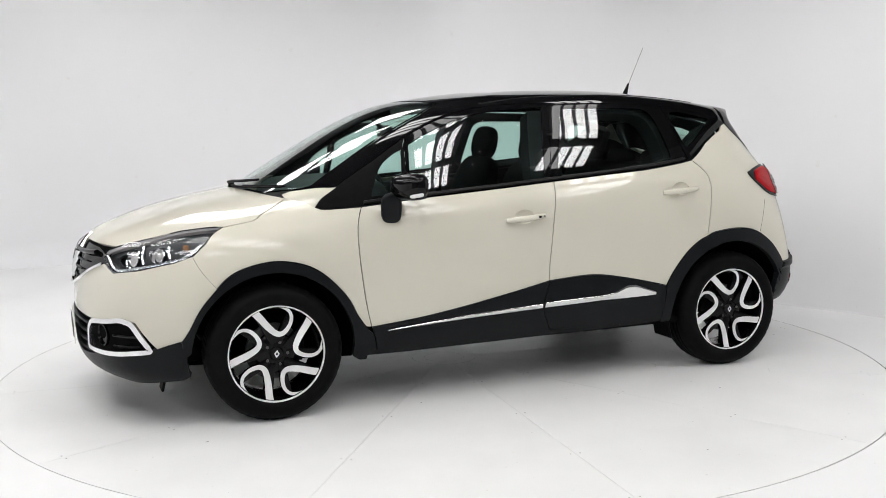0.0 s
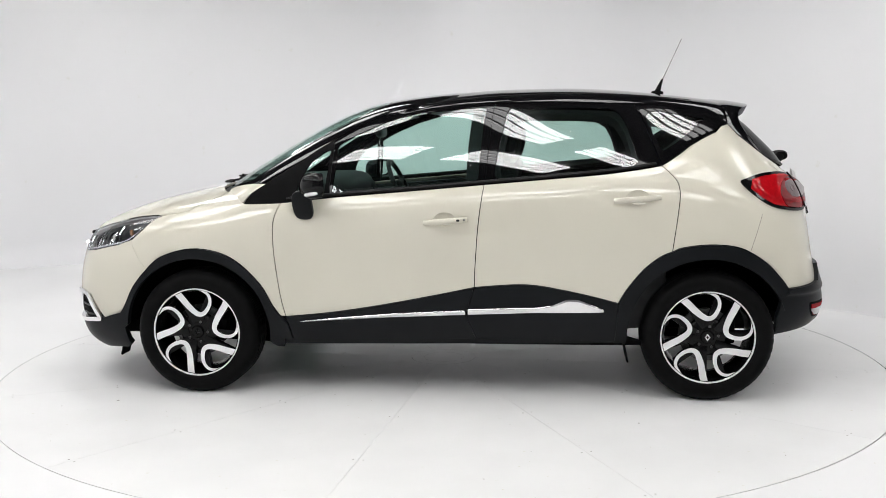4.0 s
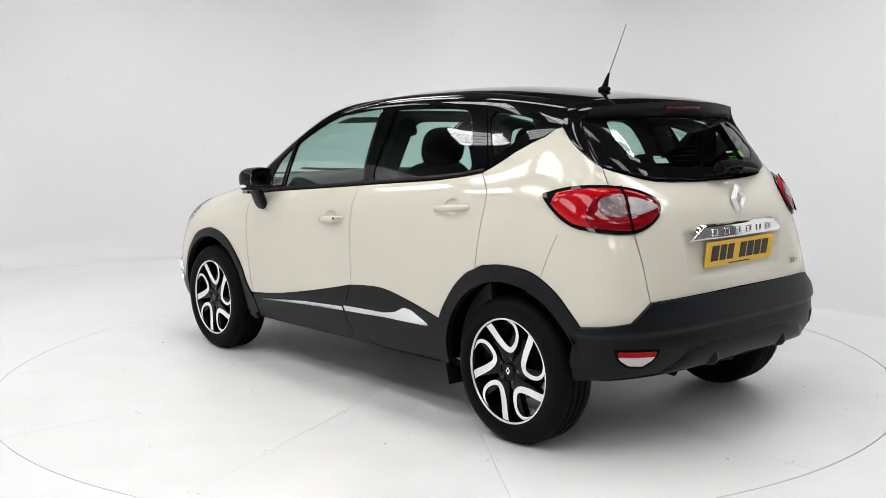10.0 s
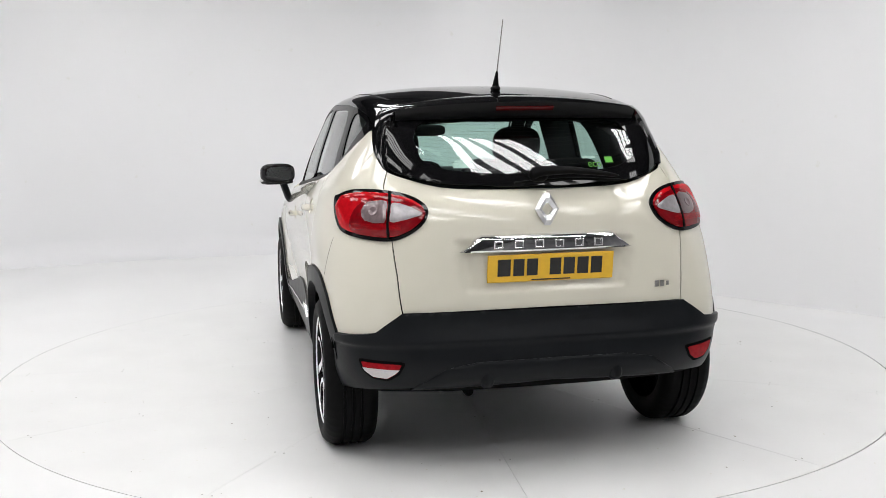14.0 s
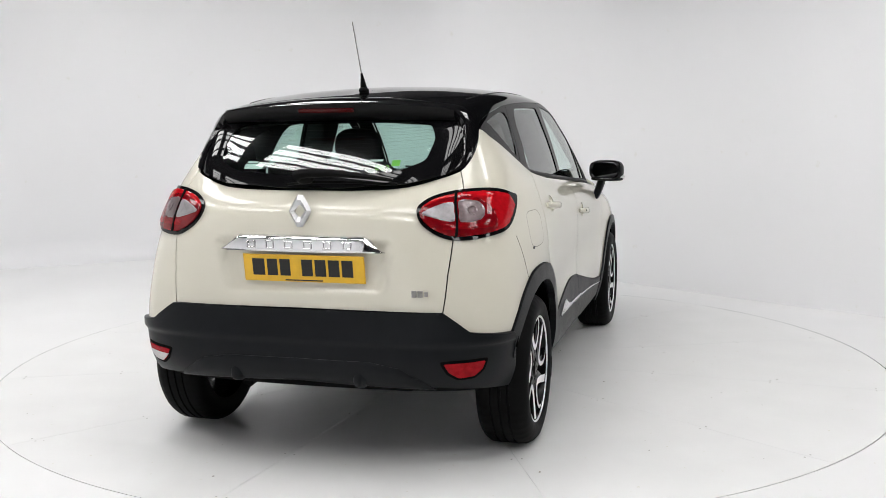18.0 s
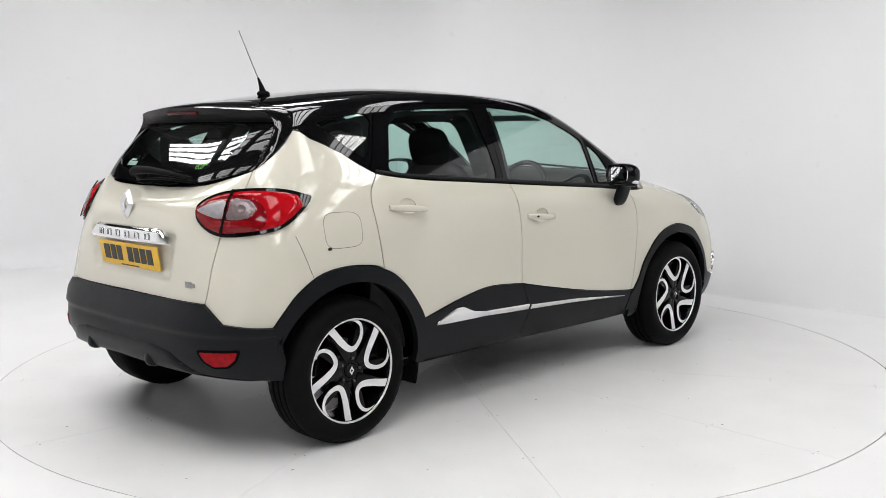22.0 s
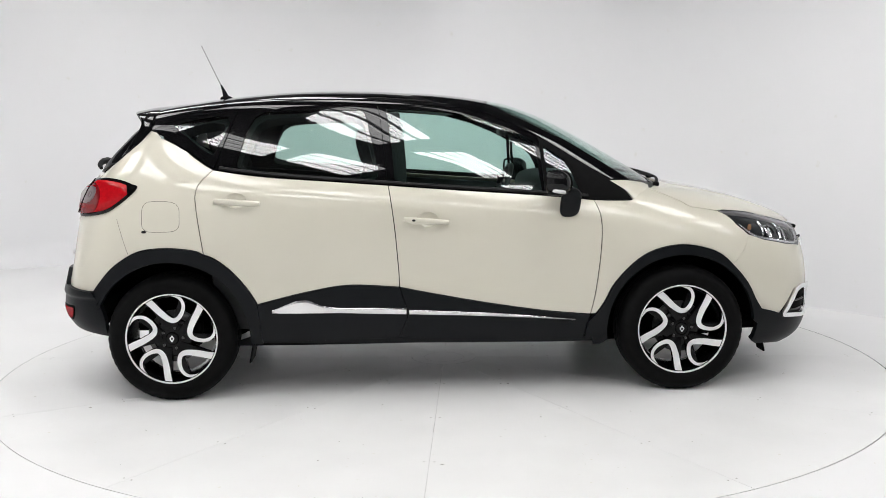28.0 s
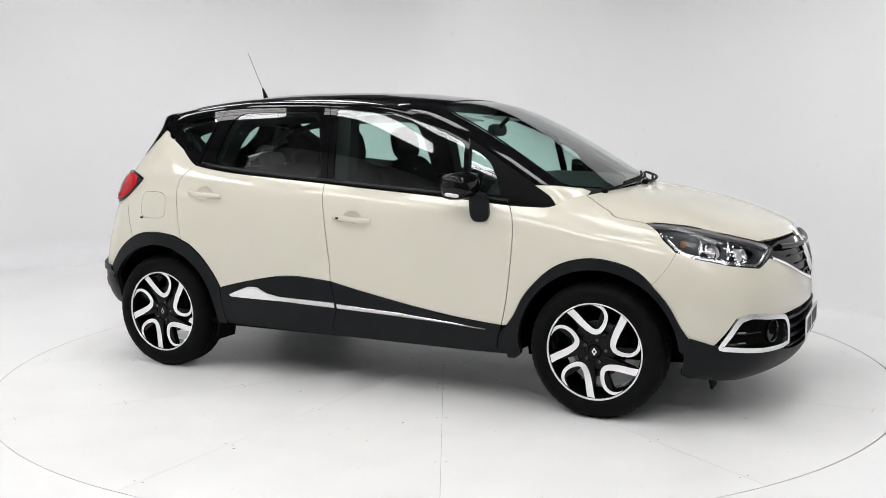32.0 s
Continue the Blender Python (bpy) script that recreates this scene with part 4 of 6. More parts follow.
        for a, b in zip(rows, rows[1:]):
            for j in range(5):
                bm.faces.new((a[j], a[j + 1], b[j + 1], b[j]))
        bmesh.ops.recalc_face_normals(bm, faces=bm.faces)
        if sum(f.normal.y for f in bm.faces) < 0:
            bmesh.ops.reverse_faces(bm, faces=bm.faces)
        for f in bm.faces:
            f.material_index = 0 if f.normal.y > .8 else 1
        part("spoke_loop", bm, (MACHINED, WHEEL_BLACK), w, "machined silver spoke loop")
    # maker's badge as a plain lozenge
    bm = bmesh.new()
    for s, y in ((1.0, -.0065), ):
        a = [bm.verts.new((.013 * x * s, y, .019 * z * s)) for x, z in ((1, 0), (0, 1), (-1, 0), (0, -1))]
        b = [bm.verts.new((.006 * x * s, y, .009 * z * s)) for x, z in ((1, 0), (0, 1), (-1, 0), (0, -1))]
        for i in range(4):
            bm.faces.new((a[i], a[(i + 1) % 4], b[(i + 1) % 4], b[i]))
    bmesh.ops.solidify(bm, geom=bm.faces[:], thickness=.002)
    part("badge", bm, CHROME, w, "chrome lozenge badge", smooth=0)
    # brake disc and caliper
    part("brake_disc", lathe([(.05, -.075), (.132, -.075), (.134, -.078), (.134, -.095), (.05, -.097)], 48), DISC_STEEL, w, "steel brake disc")
    bm = bmesh.new()
    box(bm, .06, .06, .12, pose(-.11, -.085, .02), .012, 2)
    part("brake_caliper", bm, DARK, w)
    return w


def build_wheels():
    first = wheel_mesh()
    spots = ((1.303, .868, 0, -7), (-1.303, .848, 0, 0), (1.303, -.868, 180, 0), (-1.303, -.848, 180, -3))
    for i, (x, y, r, spin) in enumerate(spots):
        m = pose(x, y, .322, 0, 0, r) @ Matrix.Rotation(radians(spin), 4, "Y")
        if i == 0:
            ob = first
            ob.matrix_basis = m
        else:
            ob = copy_thing(first, m)
        ob.parent = CAR
        ob["label"] = "black and silver alloy wheel with a black tyre"


# ---- car details ----
def blob(sx, sy, sz, m=Matrix(), e=0.6, seg=20, rows=12, taper=0.0):
    """A rounded block: a superellipsoid with half sizes; taper narrows it towards its +x end."""
    bm = bmesh.new()
    pw = lambda v: math.copysign(abs(v) ** e, v)
    rings = []
    for i in range(1, rows):
        a = math.pi * (i / rows - 0.5)
        ring = []
        for k in range(seg):
            b = 2 * math.pi * k / seg
            x, y, z = pw(math.cos(a)) * pw(math.cos(b)), pw(math.cos(a)) * pw(math.sin(b)), pw(math.sin(a))
            s = 1 - taper * (x + 1) / 2
            ring.append(bm.verts.new(m @ Vector((x * sx, y * sy * s, z * sz * s))))
        rings.append(ring)
    for a, b in zip(rings, rings[1:]):
        for k in range(seg):
            bm.faces.new((a[k], a[(k + 1) % seg], b[(k + 1) % seg], b[k]))
    bm.faces.new(rings[0][::-1])
    bm.faces.new(rings[-1])
    bmesh.ops.recalc_face_normals(bm, faces=bm.faces)
    return bm


def flip(bm):
    bmesh.ops.scale(bm, verts=bm.verts, vec=(1, -1, 1))
    bmesh.ops.reverse_faces(bm, faces=bm.faces)
    return bm


def pair(name, make, material, parent, label="", smooth=35):
    return [part(name, make(), material, parent, label, smooth), part(name, flip(make()), material, parent, label, smooth)]


def dome(height):
    """A crown that rises from the outline to its middle."""
    def up(uv, p):
        c = p.mean(0)
        d = np.linalg.norm((p - c), axis=1)
        return height * np.clip(1 - (d / d.max()) ** 2, 0, 1)
    return up


def pillow(skin, outline, height, width):
    """A crown that rises in a round shoulder of the given width inside an outline."""
    o = np.array(dense(outline, .02))
    e = skin.at(o[:, 0], o[:, 1])
    def up(uv, p):
        d = np.array([np.sqrt(((e - q) ** 2).sum(1).min()) for q in p])
        return height * np.sqrt(np.clip(1 - (1 - np.clip(d / width, 0, 1)) ** 2, 0, 1))
    return up


def ledge(skin, top, bottom, height, share=.72):
    """A crown that slopes out from the top line to a crease and back to the bottom line."""
    a, b = (np.array(smooth_path(q, 8)) for q in (top, bottom))
    a, b = skin.at(a[:, 0], a[:, 1]), skin.at(b[:, 0], b[:, 1])
    def up(uv, p):
        da = np.array([np.sqrt(((a - q) ** 2).sum(1).min()) for q in p])
        db = np.array([np.sqrt(((b - q) ** 2).sum(1).min()) for q in p])
        s = da / (da + db + 1e-9)
        return height * np.where(s < share, s / share, (1 - s) / (1 - share) * .8 + .2)
    return up


TAIL = [(-1.452, .779, 1.083), (-1.48, .766, 1.10), (-1.545, .728, 1.119), (-1.60, .69, 1.126), (-1.69, .585, 1.12), (-1.742, .511, 1.10), (-1.786, .466, 1.068), (-1.806, .463, 1.032),
        (-1.813, .49, .990), (-1.806, .552, .951), (-1.779, .624, .933), (-1.692, .731, .944), (-1.605, .778, .965), (-1.52, .79, 1.02)]
HEAD = [(1.51, .742, .919), (1.547, .72, .924), (1.69, .66, .907), (1.857, .59, .867), (1.985, .50, .826), (2.03, .465, .793), (2.029, .52, .762), (2.0, .617, .716),
        (1.89, .725, .736), (1.744, .787, .768), (1.675, .798, .793), (1.60, .785, .85)]


def build_tail_lights():
    o = [np.array(q) for q in smooth_path(BODY.near(TAIL), 3, closed=True)]
    bez = both("tail_light", BODY, o, GLOSS_BLACK, CAR, "red and clear tail light with a black border", gap=0, out=.008, depth=.014, step=.06)
    red = [q for q in inset(BODY, o, .015) if BODY.at([q[0]], [q[1]])[0][0] < -1.497]
    inner = smooth_path(BODY.near([(-1.70, .615, 1.098), (-1.765, .525, 1.078), (-1.80, .470, 1.04), (-1.803, .51, .985), (-1.785, .59, .952), (-1.70, .715, .952), (-1.655, .74, .985), (-1.645, .705, 1.055)]), 3, closed=True)
    clear = smooth_path(BODY.near([(-1.800, .480, 1.034), (-1.768, .535, 1.062), (-1.733, .584, 1.074), (-1.746, .591, 1.035), (-1.758, .596, .999), (-1.778, .562, 1.004), (-1.797, .512, 1.020)]), 2, closed=True)
    bulb = smooth_path(BODY.near([(-1.719, .602, 1.075), (-1.697, .632, 1.079), (-1.670, .668, 1.068), (-1.669, .692, 1.038), (-1.700, .684, 1.002), (-1.747, .616, .994), (-1.735, .608, 1.035)]), 2, closed=True)
    split = BODY.near([(-1.695, .583, 1.110), (-1.731, .588, 1.066), (-1.762, .603, .997), (-1.783, .606, .945), (-1.780, .616, .945), (-1.759, .612, .997), (-1.727, .597, 1.066), (-1.691, .592, 1.110)])
    for lamp, m in zip(bez, (False, True)):
        panel("red_lens", BODY, red, RED, lamp, "bright red smooth lens", out=.009, depth=.006, step=.045, mirror=m, crown=pillow(BODY, red, .010, .035))
        panel("inner_lens", BODY, inner, RED_DEEP, lamp, "deep red ribbed inner lens", out=.0145, depth=.004, step=.045, mirror=m, crown=pillow(BODY, red, .008, .05))
        panel("clear_lens", BODY, clear, WEDGE_GLASS, lamp, "clear wedge-shaped lens", out=.0232, depth=.004, step=.045, mirror=m, crown=pillow(BODY, clear, .0015, .012))
        panel("bulb_lens", BODY, bulb, BULB_GLASS, lamp, "grey clear lens over the bulb", out=.0232, depth=.004, step=.045, mirror=m, crown=pillow(BODY, bulb, .0015, .012))
        panel("joint", BODY, split, DARK, lamp, "black joint across the lamp", out=.0252, depth=.006, step=.06, mirror=m)
        for k in range(14):
            s = k / 13
            a, b = BODY.near([(-1.664, .728, .990 - .022 * s * 2), (-1.786, .560, .990 - .022 * s * 2)])
            if k > 6:
                q = (k - 7) / 6
                a, b = BODY.near([(-1.665, .672 - .01 * q, 1.075 + .012 * q), (-1.760, .54 + .02 * q, 1.069 + .010 * q)])
            c = [(a[0] + (b[0] - a[0]) * i / 6, a[1] + (b[1] - a[1]) * i / 6) for i in range(7)]
            u, v = [q[0] for q in c], [q[1] for q in c]
            p = BODY.at(u, v) + BODY.normal(u, v) * .0230
            bm = tube([tuple(q) for q in p], .0007, 5)
            part("prism", flip(bm) if m else bm, RED, lamp)
        q = BODY.near([(-1.700, .648, 1.034)])[0]
        c, n = BODY.at([q[0]], [q[1]])[0], BODY.normal([q[0]], [q[1]])[0]
        t = Matrix.Translation(c + n * .0246) @ Vector(n).to_track_quat("Z", "Y").to_matrix().to_4x4()
        bm = bmesh.new()
        prof = [(.020, .0), (.0205, .0018), (.018, .0022), (.015, .0004), (.001, .0)]
        rings = [[bm.verts.new(t @ Vector((r * math.cos(e), r * math.sin(e), h))) for e in np.linspace(0, 2 * math.pi, 21)[:-1]] for r, h in prof]
        for x, y in zip(rings, rings[1:]):
            for k in range(20):
                bm.faces.new((x[k], x[(k + 1) % 20], y[(k + 1) % 20], y[k]))
        bmesh.ops.recalc_face_normals(bm, faces=bm.faces)
        part("bulb_ring", flip(bm) if m else bm, BULB_GLASS, lamp, "round bulb behind the clear lens")


def build_head_lights():
    o = [np.array(q) for q in smooth_path(BODY.near(HEAD), 3, closed=True)]
    hs = both("headlight", BODY, o, LAMP_GREY, CAR, "grey headlight with chrome reflectors under clear glass", gap=.002, out=-.055, depth=.06, step=.08)
    rim, guide = inset(BODY, o, .006), inset(BODY, o, .022)

    def on(u, v, h):
        return BODY.at([u], [v])[0] + BODY.normal([u], [v])[0] * h
    for lamp, m in zip(hs, (False, True)):
        s = -1 if m else 1
        panel("lens_rim", BODY, inset(BODY, o, .002), GLOSS_BLACK, lamp, "black rim of the headlight", out=-.001, depth=.006, step=.08, holes=[rim], mirror=m)
        panel("reflector_wall", BODY, inset(BODY, o, .0062), STRIP, lamp, "chrome inner wall of the headlight", out=-.004, depth=.024, step=.08, holes=[inset(BODY, o, .0082)], mirror=m)
        panel("lens", BODY, inset(BODY, o, .004), GLASS_LAMP, lamp, "clear headlight glass", out=.001, depth=0, step=.08, mirror=m)
        panel("mask", BODY, inset(BODY, o, .006), LAMP_GREY, lamp, "dark grey mask behind the glass", out=-.026, depth=.01, step=.08, mirror=m,
              holes=[[np.array(q) for q in smooth_path(BODY.near(h), 3, closed=True)] for h in (
                  [(1.99, .575, .80), (1.945, .60, .838), (1.88, .655, .838), (1.865, .69, .80), (1.90, .70, .762), (1.965, .64, .755)],
                  [(1.845, .68, .845), (1.79, .70, .858), (1.765, .735, .83), (1.775, .755, .79), (1.83, .735, .775), (1.855, .71, .81)])])
        low = guide[16:34]
        path = [tuple(on(u, v, -.014) * [1, s, 1]) for u, v in low]
        part("light_guide", tube(path, .0068, 8), STRIP, lamp, "pale light guide along the foot of the lamp")
        brow = inset(BODY, o, .009)[1:15] + inset(BODY, o, .025)[2:14][::-1]
        panel("chrome_brow", BODY, brow, CLEAR, lamp, "chrome band along the top of the lamp", out=-.010, depth=.016, step=.06, mirror=m)
        for a, b in (((1.868, .63, .852), (1.875, .705, .765)), ((1.752, .70, .872), (1.762, .762, .79))):
            q = BODY.near([a, b])
            pts = [(q[0][0] + (q[1][0] - q[0][0]) * k / 5, q[0][1] + (q[1][1] - q[0][1]) * k / 5) for k in range(6)]
            part("bezel", tube([tuple(on(u, v, -.020) * [1, s, 1]) for u, v in pts], .0075, 8), STRIP, lamp, "chrome bezel between the reflectors")
        for x, y, z, r, nm in ((1.925, .642, .80, .046, "projector"), (1.812, .722, .815, .036, "reflector")):
            u, v = BODY.near([(x, y, z)])[0]
            d = Vector(BODY.normal([u], [v])[0] * [1, s, 1]) + Vector((.6, 0, 0))
            q = Matrix.Translation(on(u, v, -.045) * [1, s, 1]) @ d.to_track_quat("Z", "Y").to_matrix().to_4x4()
            bm = bmesh.new()
            prof = [(r * 1.15, .014), (r * 1.05, .018), (r, .010), (r * .8, -.008), (r * .5, -.016), (.002, -.02)]
            rings = [[bm.verts.new(q @ Vector((a * math.cos(t), a * math.sin(t) * (1 if nm == "projector" else 1.1), h))) for t in np.linspace(0, 2 * math.pi, 29)[:-1]] for a, h in prof]
            for a, b in zip(rings, rings[1:]):
                for k in range(28):
                    bm.faces.new((a[k], a[(k + 1) % 28], b[(k + 1) % 28], b[k]))
            bmesh.ops.recalc_face_normals(bm, faces=bm.faces)
            part(nm, bm, CHROME if nm == "projector" else STRIP, lamp, "chrome lamp bowl")
            part("bulb_lens", blob(.020, r * .66, r * .66, q @ pose(0, 0, 0, 0, -90, 0), 1.0, 18, 10), CLEAR, lamp, "round bulb lens")
        u, v = BODY.near([(1.69, .762, .84)])[0]
        bm = blob(.016, .006, .020, Matrix.Translation(on(u, v, -.024) * [1, s, 1]) @ pose(0, 0, 0, 0, 0, -38 * s), .7, 14, 8)
        part("indicator_bulb", bm, AMBER, lamp, "dull amber indicator bulb")


def build_front():
    # upper grille
    half = [(0.0, BODY.find(np.array([2.10, 0, .832]), (1, 1, 1))[1])] + BODY.near([(2.055, .36, .828), (2.025, .47, .80), (2.03, .515, .755), (2.075, .42, .72), (2.115, .25, .655)]) + [(0.0, BODY.find(np.array([2.155, 0, .605]), (1, 1, 1))[1])]
    g = panel("grille", BODY, mirrored(half[::-1], 0.0), GLOSS_BLACK, CAR, "gloss black front grille", out=-.012, depth=.02)
    for k in range(4):
        z = .80 - .042 * k
        w = .40 - .075 * k
        pts = BODY.end([(y, z - .02 * (1 - (y / .45) ** 2)) for y in np.linspace(0.0, w, 6)], (0, 3.0))
        p = BODY.at([q[0] for q in pts], [q[1] for q in pts])
        p = np.concatenate([p[::-1] * [1, -1, 1], p[1:]]) + [-.004 if k else .0, 0, 0]
        part("slat", tube([tuple(q) for q in p], .005 if k else .016, 8, None, .8), PLASTIC if k else GLOSS_BLACK, g, "black grille slat")
    low = BODY.near([(2.03, .515, .752), (2.075, .42, .716), (2.115, .25, .652)])
    p = BODY.at([q[0] for q in low] + [0.0], [q[1] for q in low] + [BODY.find(np.array([2.155, 0, .60]), (1, 1, 1))[1]])
    p = np.array(smooth_path(list(p), 4))
    p = np.concatenate([p, p[::-1][1:] * [1, -1, 1]]) + [.006, 0, 0]
    part("chrome_strip", tube([tuple(q) for q in p], .008, 8), CHROME, g, "chrome strip below the grille")
    # the badge is folded over the edge of the bonnet
    bm = bmesh.new()
    mid, out = Vector((2.124, 0, .755)), Vector((.88, 0, .47))
    corners = [Vector(v) for v in ((2.058, .008, .856), (2.094, .040, .815), (2.128, .080, .768), (2.146, .040, .70), (2.158, .008, .632))]
    corners += [Vector((v.x, -v.y, v.z)) for v in corners[::-1]]
    rings = [[bm.verts.new(mid + (v - mid) * s + out * h) for v in corners] for s, h in ((1.0, -.012), (1.0, .006), (.80, .016), (.56, .006), (.56, -.012))]
    for a, b in zip(rings, rings[1:]):
        for k in range(10):
            bm.faces.new((a[k], a[(k + 1) % 10], b[(k + 1) % 10], b[k]))
    bmesh.ops.recalc_face_normals(bm, faces=bm.faces)
    part("front_badge", bm, CHROME, CAR, "large chrome lozenge badge over the bonnet's edge", smooth=0)
    # lower grille
    half = [(0.0, BODY.find(np.array([2.155, 0, .49]), (1, 1, 1))[1])] + BODY.near([(2.13, .30, .495), (2.097, .46, .488), (2.10, .44, .42), (2.10, .42, .32), (2.13, .33, .305)]) + [(0.0, BODY.find(np.array([2.15, 0, .30]), (1, 1, 1))[1])]
    g = panel("lower_grille", BODY, mirrored(half, 0.0), DARK, CAR, "black lower front grille", out=-.02, depth=.02)
    for k in range(4):
        z = .465 - .045 * k
        pts = BODY.end([(y, z) for y in np.linspace(0.0, .44, 6)], (0, 3.0))
        p = BODY.at([q[0] for q in pts], [q[1] for q in pts])
        p = np.concatenate([p[::-1] * [1, -1, 1], p[1:]]) - [.004, 0, 0]
        part("slat", tube([tuple(q) for q in p], .011, 8, None, .6), PLASTIC, g, "dark grille slat")
    # fog lamps
    fog = [(1.835, .79, .360), (1.93, .755, .508), (1.98, .71, .526), (2.092, .50, .500), (2.105, .455, .455), (2.11, .43, .345), (2.085, .50, .338), (1.985, .69, .345)]
    o = rounded(BODY.near(fog), .25, 3)
    hole = inset(BODY, o, .022)
    for m in (False, True):
        f = panel("fog_lamp_surround", BODY, o, STRIP, CAR, "chrome fog lamp surround", out=.012, depth=.026, step=.05, holes=[hole], mirror=m)
        panel("recess", BODY, inset(BODY, o, .012), DARK, f, "black recess of the fog lamp", out=-.022, depth=0, step=.08, mirror=m)
        s = -1 if m else 1
        d = Vector((.9, .35 * s, 0))
        q = Matrix.Translation((2.048, .562 * s, .425)) @ d.to_track_quat("Z", "Y").to_matrix().to_4x4()
        bm = bmesh.new()
        prof = [(.052, -.02), (.052, .012), (.046, .014), (.043, .004), (.002, .002)]
        rings = [[bm.verts.new(q @ Vector((a * math.cos(t), a * math.sin(t), h))) for t in np.linspace(0, 2 * math.pi, 29)[:-1]] for a, h in prof]
        for a, b in zip(rings, rings[1:]):
            for k in range(28):
                bm.faces.new((a[k], a[(k + 1) % 28], b[(k + 1) % 28], b[k]))
        bmesh.ops.recalc_face_normals(bm, faces=bm.faces)
        part("fog_lamp", bm, GLOSS_BLACK, f, "round black fog lamp")
        for z in (.385, .435):
            pts = BODY.near([(1.89, .765, z), (1.96, .71, z), (2.01, .64, z)])
            b = BODY.at([e[0] for e in pts], [e[1] for e in pts]) - BODY.normal([e[0] for e in pts], [e[1] for e in pts]) * .012
            bm = tube([tuple(e) for e in b], .007, 6)
            part("slat", flip(bm) if m else bm, GLOSS_BLACK, f, "black slat beside the fog lamp")
    # front number plate, its characters as plain bars
    plate("front_plate", pose(2.172, 0, .385, 90, 0, 90), WHITE_PLATE, "white front number plate with dark bars")
    # deflector flaps before the front wheels
    def flap():
        bm = bmesh.new()
        box(bm, .012, .10, .085, pose(1.80, .62, .188, 0, -14, 0), .004, 1)
        return bm
    pair("deflector_flap", flap, RUBBER, CAR, "black rubber flap before the front wheel")


def lozenge(bm, w, h, t, bar, m):
    """A hollow lozenge with bevelled faces, in the plane x = 0, facing +x."""
    def ring(a, b, x):
        return [bm.verts.new(m @ Vector((x, y * a, z * b))) for y, z in ((1, 0), (.64, .52), (.24, 1), (-.24, 1), (-.64, .52), (-1, 0), (-.64, -.52), (-.24, -1), (.24, -1), (.64, -.52))]
    a, b, c, d = ring(w / 2, h / 2, 0), ring(w / 2 - bar * .5, h / 2 - bar * .8, t), ring(w / 2 - bar, h / 2 - bar * 1.6, t * .4), ring(w / 2 - bar, h / 2 - bar * 1.6, 0)
    for p, q in ((a, b), (b, c), (c, d)):
        for k in range(10):
            bm.faces.new((p[k], p[(k + 1) % 10], q[(k + 1) % 10], q[k]))
    bmesh.ops.recalc_face_normals(bm, faces=bm.faces)


def badge(name, x, z, h, w, way, parent):
    bm = bmesh.new()
    lozenge(bm, w, h, .018, w * .26, Matrix.Translation((x, 0, z)) @ pose(0, 0, 0, 0, -7, 0 if way > 0 else 180))
    part(name, bm, SATIN, parent, "satin chrome lozenge badge", smooth=0)


def plate(name, m, back, label):
    """A number plate in its own plane, facing +z of m; its characters are plain bars."""
    bm = bmesh.new()
    box(bm, .52, .112, .006, m, .003, 1)
    ob = part(name, bm, back, CAR, label)
    for x, w in ((-.205, .052), (-.145, .044), (-.090, .044), (.005, .046), (.062, .046), (.119, .046), (.176, .046)):
        bm = bmesh.new()
        box(bm, w, .068, .003, m @ pose(x + .012, .004, .0035))
        part("character_bar", bm, INK, ob, smooth=0)
    bm = bmesh.new()
    box(bm, .16, .005, .002, m @ pose(0, -.048, .0035))
    part("maker_bar", bm, INK, ob, smooth=0)
    return ob


